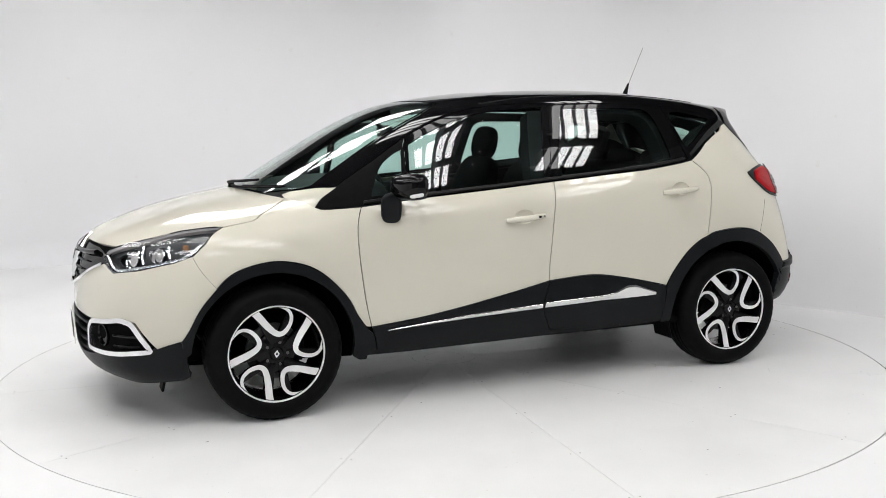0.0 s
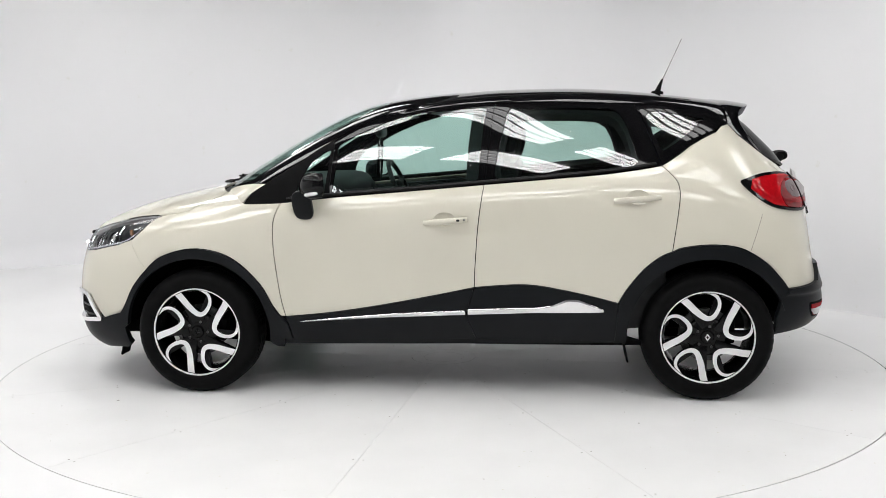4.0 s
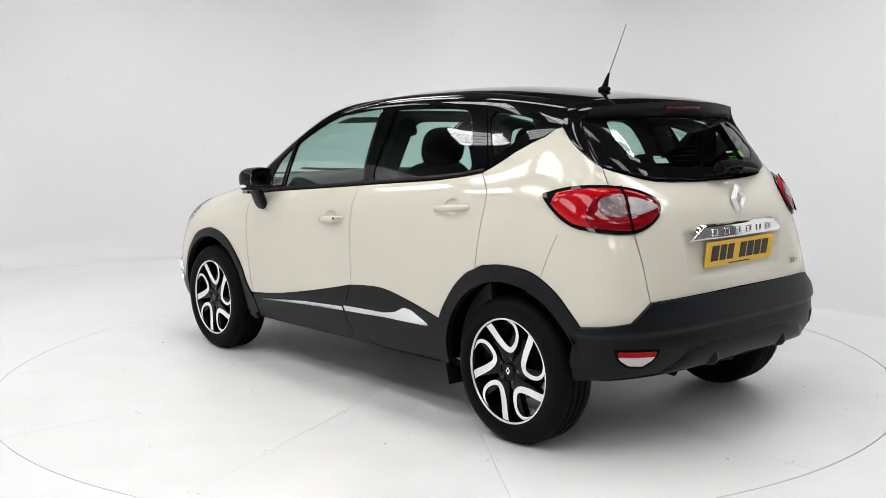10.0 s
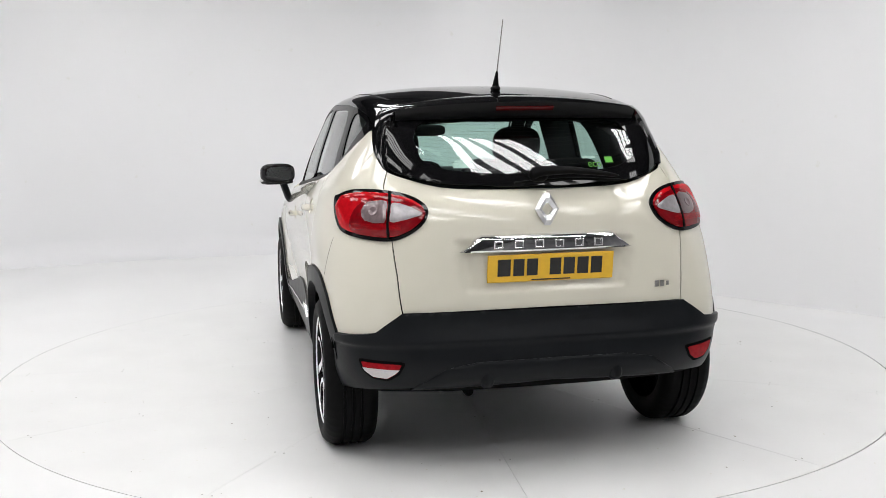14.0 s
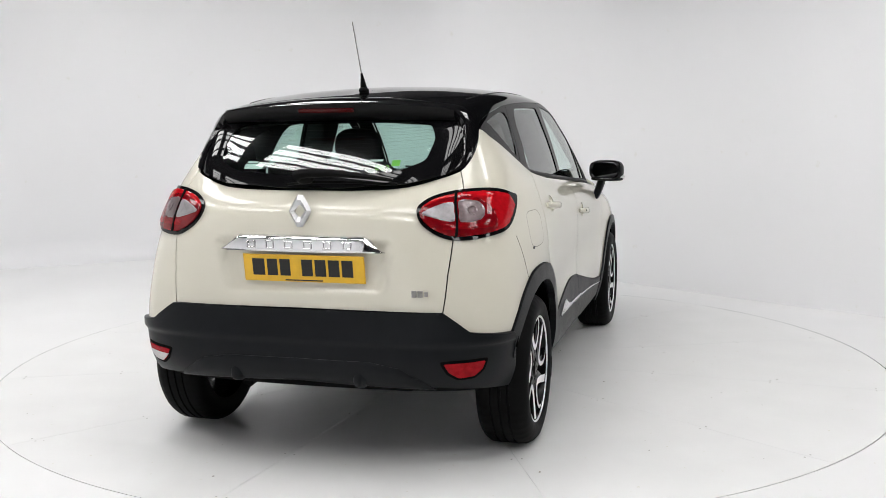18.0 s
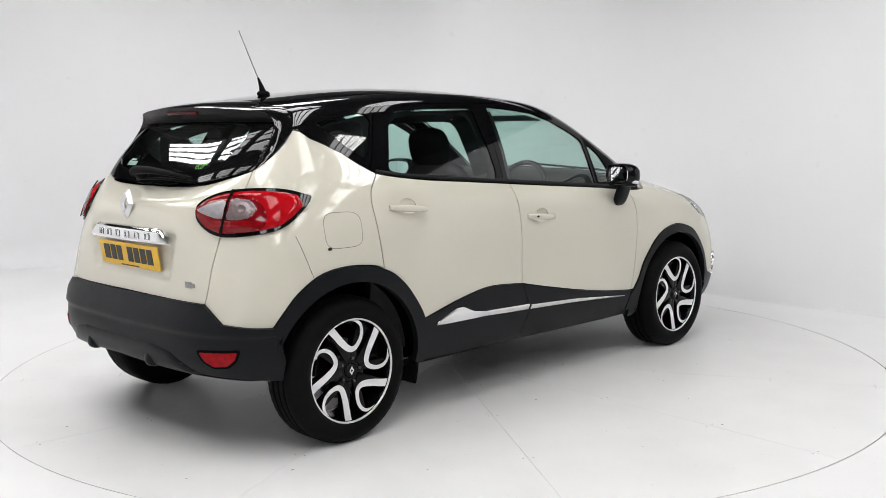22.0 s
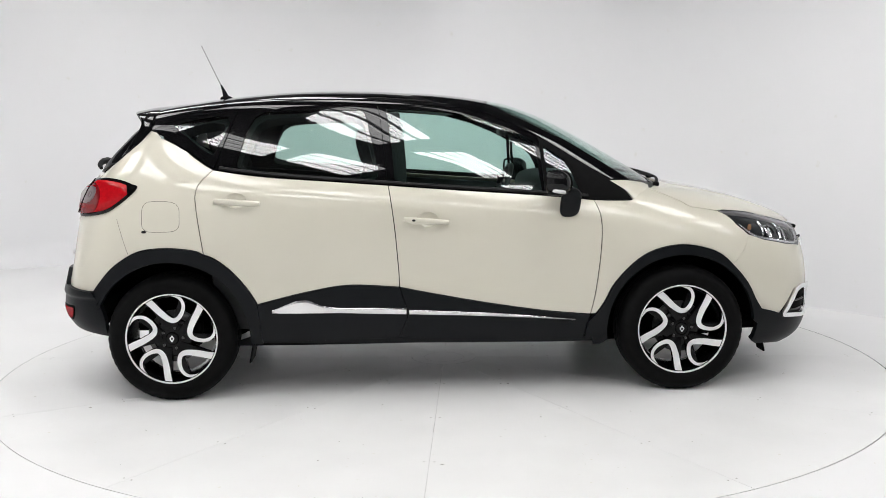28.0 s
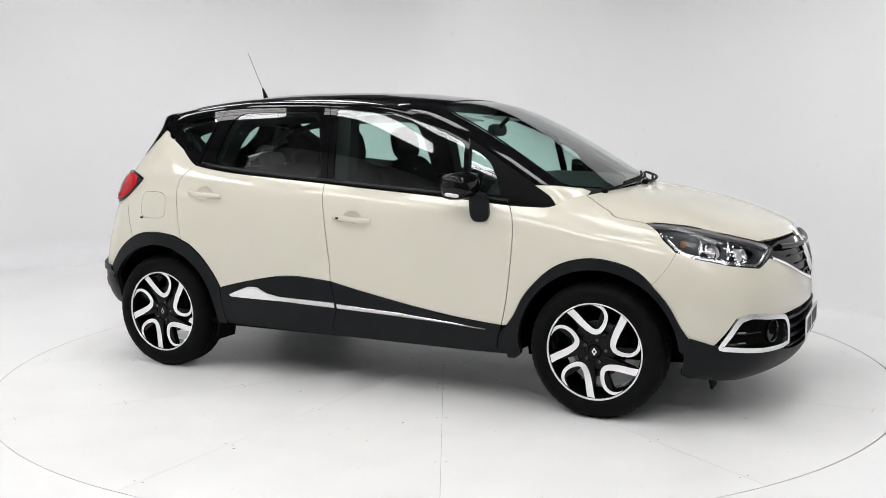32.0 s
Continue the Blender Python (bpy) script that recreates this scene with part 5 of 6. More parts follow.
def build_rear():
    # number plate, handle strip, badges
    plate("rear_plate", pose(-1.884, -.013, .822, 98, 0, -90), YELLOW, "yellow rear number plate with dark bars")
    bm = bmesh.new()
    prof = [(-1.868, .958), (-1.890, .954), (-1.904, .945), (-1.907, .940), (-1.907, .897), (-1.902, .890), (-1.87, .888)]
    rows = []
    for y, k in ((-.354, 0.0), (-.342, .55), (-.31, 1), (-.15, 1.0), (0, 1.0), (.15, 1.0), (.31, 1), (.342, .55), (.354, 0.0)):
        curve = .018 * (y / .36) ** 2
        rows.append([bm.verts.new((x + curve + (1 - k) * .012, y * (1.0 if z < .92 else .86), .89 + (z - .89) * (.55 + .45 * k))) for x, z in prof])
    for a, b in zip(rows, rows[1:]):
        for j in range(len(prof) - 1):
            bm.faces.new((a[j], b[j], b[j + 1], a[j + 1]))
    bmesh.ops.recalc_face_normals(bm, faces=bm.faces)
    strip = part("chrome_handle_strip", bm, CHROME, CAR, "chrome strip above the plate with raised marks")
    for k in range(6):
        bm = bmesh.new()
        x = (k - 2.5) * .082
        turn = pose(-1.9080 + .018 * (x / .36) ** 2, x, .9185)
        for dy, dz, wy, wz in ((0, .013, .036, .005), (0, -.013, .036, .005), (.0155, 0, .005, .021), (-.0155, 0, .005, .021)):
            box(bm, .005, wy, wz, turn @ pose(0, dy, dz), .001, 1)
        part("raised_mark", bm, STRIP, strip, smooth=0)
    badge("rear_badge", -1.872, 1.050, .128, .098, -1, CAR)
    for k, w in ((0, .020), (1, .020), (2, .014)):
        bm = bmesh.new()
        box(bm, .003, w, .026 if k < 2 else .018, pose(-1.872 + .0015 * k, -.468 - .024 * k, .733, 0, 0, 14), .0008, 1)
        part("model_mark", bm, STEEL, CAR, "small chrome model mark", smooth=0)
    # spoiler: a blade across the roof's end that runs down beside the rear screen
    half = []
    for y in np.linspace(0, .50, 11):
        k = y / .513
        half.append(((-1.36 + .015 * k, y, 1.506 - .040 * k**2.2), (-1.590 + .092 * k**2.3, y, 1.474 - .026 * k**2.0), (.030, 0, -.056)))
    half += [((-1.395, .545, 1.456), (-1.484, .530, 1.440), (.030, -.006, -.050)), ((-1.404, .577, 1.436), (-1.474, .550, 1.421), (.024, -.018, -.036)),
             ((-1.408, .603, 1.402), (-1.472, .566, 1.398), (.010, -.030, -.016)), ((-1.412, .617, 1.367), (-1.482, .580, 1.366), (.004, -.034, -.006)),
             ((-1.459, .625, 1.314), (-1.512, .594, 1.318), (.002, -.034, 0)), ((-1.503, .625, 1.276), (-1.541, .601, 1.274), (.002, -.032, 0)),
             ((-1.549, .617, 1.242), (-1.571, .602, 1.236), (.002, -.03, 0)), ((-1.596, .598, 1.207), (-1.600, .594, 1.203), (.002, -.025, 0))]
    full = [tuple((p[0], -p[1], p[2]) for p in h) for h in half[:0:-1]] + half
    bm = bmesh.new()
    rows = []
    for f, e, d in full:
        f, e, d = Vector(f), Vector(e), Vector(d)
        up = Vector((0, f.y, .12)).normalized() if abs(f.y) > .56 else Vector((0, 0, 1))
        back = (f - e).normalized()
        rows.append([bm.verts.new(v) for v in (f - up * .02, f + up * .001, (f + e) / 2 + up * .008, e + back * .014 + up * .004, e + back * .004 + up * .001, e, e + d * .35, e + d * .8, e + d * 1.2 + Vector((.05, 0, 0)), e + d * 1.2 + Vector((.10, 0, -.01)))])
    low = bmesh.new()
    for a, b in zip(rows, rows[1:]):
        blade = max(abs(a[5].co.y), abs(b[5].co.y)) < .535
        for j in range(5 if blade else 9):
            bm.faces.new((a[j], b[j], b[j + 1], a[j + 1]))
        if blade:
            for j in range(5, 9):
                low.faces.new([low.verts.new(v.co) for v in (a[j], b[j], b[j + 1], a[j + 1])])
    bmesh.ops.remove_doubles(low, verts=low.verts, dist=1e-5)
    bmesh.ops.delete(bm, geom=[v for v in bm.verts if not v.link_faces], context="VERTS")
    for q in (bm, low):
        bmesh.ops.recalc_face_normals(q, faces=q.faces)
    sp = part("spoiler", bm, BLACK_PAINT, CAR, "gloss black roof spoiler that runs down beside the rear screen", smooth=50)
    part("spoiler_underside", low, SEAL, sp, "satin black underside of the spoiler", smooth=50)
    bm = bmesh.new()
    box(bm, .012, .25, .018, pose(-1.578, 0, 1.447, 0, -28, 0), .004, 2)
    part("brake_light", bm, SMOKED, sp, "dark red high brake light")
    # aerial
    aer = part("aerial", blob(.036, .021, .016, pose(-1.122, 0, 1.542), .9, 18, 10), RUBBER, CAR, "black roof aerial")
    part("aerial_foot", tube([(-1.124, 0, 1.55), (-1.136, 0, 1.585), (-1.150, 0, 1.62)], .0165, 12, .0045), RUBBER, aer)
    d = Vector((-1.252, 0, 1.841)) - Vector((-1.136, 0, 1.585))
    part("aerial_rod", tube([(-1.148, 0, 1.613), (-1.20, 0, 1.726), (-1.252, 0, 1.841)], .0028, 8, .0022), STEEL, aer, "thin aerial rod")
    # rear wiper: a tapered cover that lies across the foot of the screen
    hub = part("rear_wiper", blob(.026, .040, .028, pose(-1.795, .01, 1.180, 0, -40, 0), .8, 16, 10), RUBBER, CAR, "black rear wiper")
    arm = [(-1.806, .035, 1.186), (-1.815, -.005, 1.196), (-1.806, -.12, 1.196), (-1.785, -.25, 1.182), (-1.752, -.345, 1.166)]
    part("wiper_arm", tube([tuple(p) for p in smooth_path(arm, 5)], .032, 12, .008, .78), RUBBER, hub, "tapered black wiper arm")
    bl = [(-1.765, .10, 1.148), (-1.783, -.02, 1.158), (-1.776, -.16, 1.160), (-1.752, -.30, 1.152), (-1.735, -.36, 1.150)]
    part("wiper_blade", tube([tuple(p) for p in smooth_path(bl, 4)], .006, 8), RUBBER, hub, "black wiper blade")
    # bumper lamps
    for m in (False, True):
        o = BODY.near([(-1.897, .590, .470), (-1.85, .66, .473), (-1.806, .726, .476), (-1.812, .718, .446), (-1.83, .69, .418), (-1.862, .64, .413), (-1.884, .607, .437)])
        # dark panel just proud of the bumper; its colour paints the recess's shade
        edge = rounded(inset(BODY, o, -.011), .2, 2)
        panel("recess_shade", BODY, edge, DARK, CAR, "dark panel for the shade of the recess round the bumper lamp", out=.0085, depth=.01, step=.08, mirror=m)
        f = panel("bumper_lamp", BODY, rounded(o, .12, 2), RED_MID, CAR, "red lamp in the rear bumper", out=.011, depth=.01, step=.05, mirror=m)
        if not m:
            o = BODY.near([(-1.890, .598, .450), (-1.808, .722, .454), (-1.813, .716, .442), (-1.831, .688, .420), (-1.861, .641, .415), (-1.882, .610, .437)])
            panel("reversing_lens", BODY, o, CLEAR, f, "clear lower half of the lamp", out=.0125, depth=.006, step=.05)
    # lower valance of the rear bumper, a grey lip with ribs
    c = BODY.nu - 1.0
    half = [(c, BODY.find(np.array([-1.95, 0, .475]), (1, 1, 1))[1])] + BODY.near([(-1.93, .30, .472), (-1.905, .42, .455), (-1.875, .52, .40), (-1.862, .55, .368)]) + [(c, BODY.find(np.array([-1.93, 0, .385]), (1, 1, 1))[1])]
    v = panel("bumper_valance", BODY, mirrored(half, c), PLASTIC, CAR, "dark grey lower valance of the rear bumper", out=.006, depth=.014, step=.05, crown=pillow(BODY, mirrored(half, c), .014, .06))
    for y in (-.24, .24):
        part("valance_fin", blob(.040, .030, .046, pose(-1.925, y * 1.1, .408, 0, 14, 0), .8, 16, 10), PLASTIC, v)
    part("exhaust_pipe", tube([(-1.50, .30, .30), (-1.70, .30, .32), (-1.78, .30, .312)], .020, 14), DARK, CAR, "dark exhaust pipe")


def build_sides(fd, rd):
    # chrome strips
    a = side([(-.101, .450), (.290, .430), (.750, .388), (.742, .378), (.290, .409), (-.101, .426)])
    b = side([(-.116, .456), (-.343, .463), (-.457, .466), (-.542, .479), (-.613, .510), (-.669, .508), (-.798, .474), (-.793, .462), (-.458, .440), (-.116, .427)])
    for o, nt, lb in ((a, 3, "chrome strip on the front door cladding"), (b, 8, "chrome strip on the rear door cladding")):
        for m in (False, True):
            top, low = (np.array(q) for q in (o[:nt], o[nt:][::-1]))
            u = np.linspace(top[0][0], top[-1][0], 41)
            k = np.argsort(top[:, 0])
            vt = np.interp(u, top[k][:, 0], top[k][:, 1])
            k = np.argsort(low[:, 0])
            vl = np.interp(u, low[k][:, 0], low[k][:, 1])
            bm = bmesh.new()
            grid = []
            for s, h in ((0, 0), (0, .0115), (.10, .0132), (.18, .0136), (.26, .0130), (.92, .0055), (1, .0035), (1, 0)):
                v = vt + (vl - vt) * s
                p = BODY.at(u, v) + BODY.normal(u, v) * (h + .004)
                grid.append([bm.verts.new(q) for q in p])
            for x, y in zip(grid, grid[1:]):
                for i in range(40):
                    bm.faces.new((x[i], x[i + 1], y[i + 1], y[i]))
            for e in (0, -1):
                bm.faces.new([r[e] for r in grid])
            bmesh.ops.recalc_face_normals(bm, faces=bm.faces)
            part("chrome_strip", flip(bm) if m else bm, STRIP, CAR, lb, smooth=25)
    # handles
    for x0, z0, x1, z1, lock in ((-.118, .910, .105, .893, True), (-1.068, 1.018, -.838, 1.000, False)):
        for m in (False, True):
            pts = [BODY.find(np.array([x, 0, z]), (1, 0, 1), (3, 13)) for x, z in ((x0 + (x1 - x0) * k, z0 + (z1 - z0) * k) for k in np.linspace(0, 1, 9))]
            p = BODY.at([q[0] for q in pts], [q[1] for q in pts])
            lift = np.array([.002, .016, .026, .031, .033, .031, .026, .016, .002])
            p[:, 1] += lift
            bm = bmesh.new()
            rows = []
            for i, q in enumerate(p):
                h = .0155 * (1 - .55 * abs(i / 8 - .5) ** 3 * 4)
                rows.append([bm.verts.new((q[0], q[1] + .009 * math.cos(t), q[2] + h * math.sin(t))) for t in np.linspace(0, 2 * math.pi, 13)[:-1]])
            for r0, r1 in zip(rows, rows[1:]):
                for k in range(12):
                    bm.faces.new((r0[k], r0[(k + 1) % 12], r1[(k + 1) % 12], r1[k]))
            bm.faces.new(rows[0])
            bm.faces.new(rows[-1][::-1])
            bmesh.ops.recalc_face_normals(bm, faces=bm.faces)
            h = part("door_handle", flip(bm) if m else bm, CREAM, (fd if lock else rd)[1 if m else 0], "cream door handle", smooth=60)
            if lock:
                bm = blob(.009, .003, .006, pose(-.072, p[2][1] + .010, .9075), .9, 12, 6)
                part("lock", flip(bm) if m else bm, SEAL, h, "black keyhole")
                if not m:
                    part("lock", blob(.007, .003, .006, pose(-.103, p[1][1] + .009, .909), .9, 12, 6), STEEL, h, "round key cylinder")
    # fuel flap on the right side
    o = rounded(side([(-1.425, .865), (-1.425, 1.018), (-1.236, 1.016), (-1.236, .866)]), .3, 4)
    ring = inset(BODY, o, .0022)
    panel("fuel_flap_gap", BODY, o, JOINT, CAR, "dark joint round the fuel flap", out=.0006, depth=0, step=.1, holes=[ring], mirror=True)
    part("fuel_flap_catch", blob(.012, .003, .007, pose(-1.415, -.853, .868), .8, 10, 6), SEAL, CAR)
    # bumper joints
    for pts in ([(-1.50, .848, .755), (-1.535, .83, .86), (-1.555, .80, .93)],):
        for m in (False, True):
            q = BODY.near(smooth_path(pts, 4))
            p = BODY.at([a[0] for a in q], [a[1] for a in q]) + BODY.normal([a[0] for a in q], [a[1] for a in q]) * .0002
            bm = tube([tuple(v) for v in p], .0010, 5)
            part("panel_joint", flip(bm) if m else bm, JOINT, CAR)
    # belt mouldings
    line = [(x, z + .012) for x, z in BELT]
    for m in (False, True):
        q = cs(line[:4]), cs(line[3:])
        for pts in q:
            pts = smooth_path(pts, 4)
            p = CABIN.at([a[0] for a in pts], [a[1] for a in pts]) + CABIN.normal([a[0] for a in pts], [a[1] for a in pts]) * .006
            bm = tube([tuple(v) for v in p], .009, 6, None, 1.2)
            part("belt_moulding", flip(bm) if m else bm, SEAL, CAR, "black rubber belt moulding")
    # roof channel mouldings
    for m in (False, True):
        us = np.linspace(3.0, 8.5, 24)
        vs = np.full(24, 5.05)
        p = CABIN.at(us, vs) + CABIN.normal(us, vs) * -.0035
        bm = tube([tuple(v) for v in p], .006, 6)
        part("roof_moulding", flip(bm) if m else bm, SEAL, CAR, "black rubber roof moulding")
    # mirrors
    place = pose(.672, .918, 1.092, 0, 0, 16)
    def loft(rows, m, e=.62, n=28):
        """A closed body through rounded sections (x, half width, half height, drop)."""
        bm = bmesh.new()
        pw = lambda v: math.copysign(abs(v) ** e, v)
        rings = [[bm.verts.new(m @ Vector((x, a * pw(math.cos(t)), b * pw(math.sin(t)) - d))) for t in np.linspace(0, 2 * math.pi, n + 1)[:-1]] for x, a, b, d in rows]
        for p, q in zip(rings, rings[1:]):
            for k in range(n):
                bm.faces.new((p[k], p[(k + 1) % n], q[(k + 1) % n], q[k]))
        bm.faces.new(rings[0])
        bm.faces.new(rings[-1])
        bmesh.ops.recalc_face_normals(bm, faces=bm.faces)
        return bm
    def shell():
        return loft([(-.060, .086, .046, 0), (-.070, .094, .053, 0), (-.066, .100, .058, 0), (-.04, .105, .061, 0), (-.015, .105, .061, 0), (.008, .097, .056, .002), (.026, .084, .048, .005), (.040, .060, .034, .011), (.047, .026, .015, .015)], place)
    def under():
        return loft([(-.062, .090, .012, .052), (-.03, .100, .016, .052), (-.005, .098, .016, .052), (.015, .075, .012, .050), (.026, .04, .006, .048)], place)
    def foot():
        return blob(.052, .024, .085, pose(.722, .858, .985, -18, 5, 0), .62, 18, 14, .15)
    def glass_disc():
        return loft([(-.0585, .080, .042, 0), (-.0615, .083, .0445, 0), (-.0635, .081, .043, 0)], place)
    def lamp_strip():
        return blob(.034, .020, .010, place @ pose(-.008, .085, -.043, 0, 8, -30), .62, 20, 12)
    mir = pair("door_mirror", shell, GLOSS_BLACK, CAR, "gloss black door mirror", 50)
    for ob, m in zip(mir, (False, True)):
        for nm, make, mt, lb in (("lower_shell", under, PLASTIC, "dark plastic lower shell"), ("mirror_foot", foot, PLASTIC, "dark plastic mirror foot"),
                                 ("mirror_glass", glass_disc, MIRROR, "mirror glass"), ("side_indicator", lamp_strip, WHITE_LENS, "white side indicator on the mirror")):
            part(nm, flip(make()) if m else make(), mt, ob, lb)
    # windscreen wipers, parked, for right-hand drive
    for pts in ([(1.245, -.52, 1.050), (1.30, -.30, 1.074), (1.30, .02, 1.090), (1.25, .22, 1.104)], [(1.325, -.05, 1.068), (1.325, .18, 1.072), (1.265, .42, 1.080), (1.19, .56, 1.086)]):
        w = part("windscreen_wiper", tube([tuple(p) for p in smooth_path(pts, 4)], .010, 8, .006, .7), RUBBER, CAR, "black windscreen wiper")
        part("wiper_blade", tube([(p[0] - .018, p[1], p[2] + .004) for p in smooth_path([(a[0], a[1], a[2]) for a in pts[1:]], 4)], .007, 6), RUBBER, w)
        part("wiper_hub", blob(.018, .02, .014, Matrix.Translation(pts[0]), .8, 12, 8), RUBBER, w)


def build_under():
    # wheel housings and floor pan
    for hx, r in ((1.303, .405), (-1.303, .41)):
        def well():
            bm = bmesh.new()
            rows = [[bm.verts.new((hx + r * math.cos(a), y, .32 + r * math.sin(a))) for a in np.linspace(.12 if hx > 0 else -.05, math.pi + .11 if hx > 0 else math.pi - .45, 25)] for y in (.40, .835)]
            for k in range(24):
                bm.faces.new((rows[0][k], rows[0][k + 1], rows[1][k + 1], rows[1][k]))
            c = bm.verts.new((hx, .40, .32))
            for k in range(24):
                bm.faces.new((rows[0][k + 1], rows[0][k], c))
            if hx > 0:
                foot = [bm.verts.new((hx + x, .40, z)) for x, z in ((-.52, .32), (.40, .32), (.38, .20), (-.50, .165))]
                bm.faces.new(foot)
            bmesh.ops.solidify(bm, geom=bm.faces[:], thickness=.004)
            return bm
        pair("wheel_housing", well, DARK, CAR, "black wheel housing liner")
    bm = bmesh.new()
    box(bm, 1.70, 1.40, .10, pose(0, 0, .315), .03, 2)
    box(bm, .36, 1.08, .08, pose(1.78, 0, .285), .03, 2)
    box(bm, .50, .78, .10, pose(1.30, 0, .29), .03, 2)
    box(bm, .78, .78, .12, pose(-1.25, 0, .33), .03, 2)
    box(bm, .30, 1.2, .06, pose(-1.68, 0, .39), .02, 2)
    part("floor_pan", bm, DARK, CAR, "black underbody")
    bm = tube([(-1.303, -.70, .30), (-1.32, -.3, .27), (-1.32, .3, .27), (-1.303, .70, .30)], .04, 12)
    part("rear_axle", bm, DARK, CAR)
    def flap():
        b = bmesh.new()
        box(b, .010, .16, .10, pose(-.905, .76, .235, 0, 12, 0), .004, 1)
        return b
    pair("deflector_flap", flap, RUBBER, CAR, "black rubber flap before the rear wheel")


def build_interior():
    c = CABIN.nu - 1.0
    # headlining and cant rails
    half = [(.0, 4.75), (1.5, 4.75), (3.0, 4.75), (5.0, 4.6), (8.0, 4.6), (10.0, 4.6), (11.0, 4.8), (c, 5.0), (c, 6.99), (0.0, 6.99)]
    both("headlining", CABIN, half, HEADLINER, CAR, "pale grey headlining", gap=0, out=-.035, depth=0, step=.3)
    # lower interior: door cards
    for m in (False, True):
        def card(x0, x1, z0, z1):
            bm = bmesh.new()
            box(bm, x1 - x0, .05, (z0 + z1) / 2 - .32, pose((x0 + x1) / 2, .725, .32 + ((z0 + z1) / 2 - .32) / 2, 0, math.degrees(math.atan2(z0 - z1, x1 - x0)) * 1.0), .02, 2)
            return flip(bm) if m else bm
        part("door_card", card(-.15, .86, 1.045, .975), TRIM, CAR, "dark door lining")
        part("door_card", card(-1.1, -.2, 1.12, 1.05), TRIM, CAR, "dark door lining")
    # front seats
    for s in (1, -1):
        seat = part("front_seat", blob(.27, .25, .075, pose(.12, .36 * s, .60, 0, -8, 0), .5, 20, 12), CLOTH, CAR, "black cloth front seat")
        part("backrest", blob(.075, .245, .33, pose(-.20, .36 * s, .87, 0, -20, 0), .55, 20, 14), CLOTH, seat)
        part("headrest", blob(.052, .135, .105, pose(-.315, .34 * s, 1.262, 0, -12, 0), .7, 20, 14), CLOTH, seat)
        for dy in (-.05, .05):
            part("headrest_post", tube([(-.275, .34 * s + dy, 1.10), (-.31, .34 * s + dy, 1.22)], .007, 8), CHROME, seat)
    # rear bench
    bench = part("rear_bench", blob(.27, .62, .08, pose(-.72, 0, .60, 0, -8, 0), .4, 24, 12), CLOTH, CAR, "black cloth rear bench")
    part("backrest", blob(.075, .60, .31, pose(-1.00, 0, .84, 0, -18, 0), .4, 24, 14), CLOTH, bench)
    for y in (-.38, 0, .38):
        part("headrest", blob(.045, .125, .052, pose(-1.10, y, 1.165, 0, -14, 0), .6, 18, 12), CLOTH, bench)
    bm = bmesh.new()
    box(bm, .52, 1.14, .03, pose(-1.38, 0, 1.06), .01, 2)
    part("parcel_shelf", bm, TRIM, CAR, "dark parcel shelf")
    # dashboard, wheel, mirror
    dash = part("dashboard", blob(.28, .58, .16, pose(.85, 0, .945, 0, 2, 0), .45, 24, 14), TRIM, CAR, "dark dashboard")
    part("instrument_hood", blob(.13, .17, .05, pose(.70, -.36, 1.0), .7, 18, 10), TRIM, dash)
    for y in (-.12, .12, .60, -.60):
        bm = bmesh.new()
        cyl(bm, .042, .038, .02, pose(.625, y, .965, 0, -80, 0), 20)
        part("air_vent", bm, GLOSS_BLACK, dash)
    bm = bmesh.new()
    box(bm, .02, .20, .13, pose(.615, 0, .86, 0, -14, 0), .008, 2)
    part("screen", bm, GLOSS_BLACK, dash)
    sw = tube([(0, .185 * math.cos(a), .185 * math.sin(a)) for a in np.linspace(0, 2 * math.pi, 37)], .015, 10)
    bmesh.ops.transform(sw, matrix=pose(.40, -.36, .985, 0, 24, 0), verts=sw.verts)
    w = part("steering_wheel", sw, SEAL, CAR, "black steering wheel")
    part("wheel_boss", blob(.03, .07, .06, pose(.41, -.36, .985, 0, 24, 0), .7, 16, 10), TRIM, w)
    for a in (20, 160, 270):
        q = pose(.405, -.36, .985, 0, 24, 0)
        p = [q @ Vector((0, .05 * math.cos(radians(a)), .05 * math.sin(radians(a)))), q @ Vector((0, .18 * math.cos(radians(a)), .18 * math.sin(radians(a))))]
        part("wheel_spoke", tube([tuple(v) for v in p], .016, 8, None, .6), CHROME if a == 270 else TRIM, w)
    part("steering_column", tube([(.43, -.36, .975), (.72, -.36, .87)], .035, 10), TRIM, w)
    mr = part("inside_mirror", blob(.022, .115, .036, pose(.46, 0, 1.345), .6, 18, 10), SEAL, CAR, "black inside mirror")
    part("mirror_stalk", tube([(.47, 0, 1.36), (.53, 0, 1.415)], .012, 8), SEAL, mr)
    for s in (-1, 1):
        bm = bmesh.new()
        box(bm, .006, .36, .14, pose(.37, .31 * s, 1.412, 0, 102, 0), .003, 1)
        part("sun_visor", bm, HEADLINER, CAR, "pale grey sun visor")
    # heating lines and stickers on the rear screen
    for k in range(11):
        v = 1.55 + k * .19
        us = np.linspace(10.55, 2 * c - 10.55, 25)
        p = CABIN.at(us, np.full(25, v)) - CABIN.normal(us, np.full(25, v)) * .004
        part("heating_line", tube([tuple(q) for q in p], .0003, 4), TRIM, CAR)
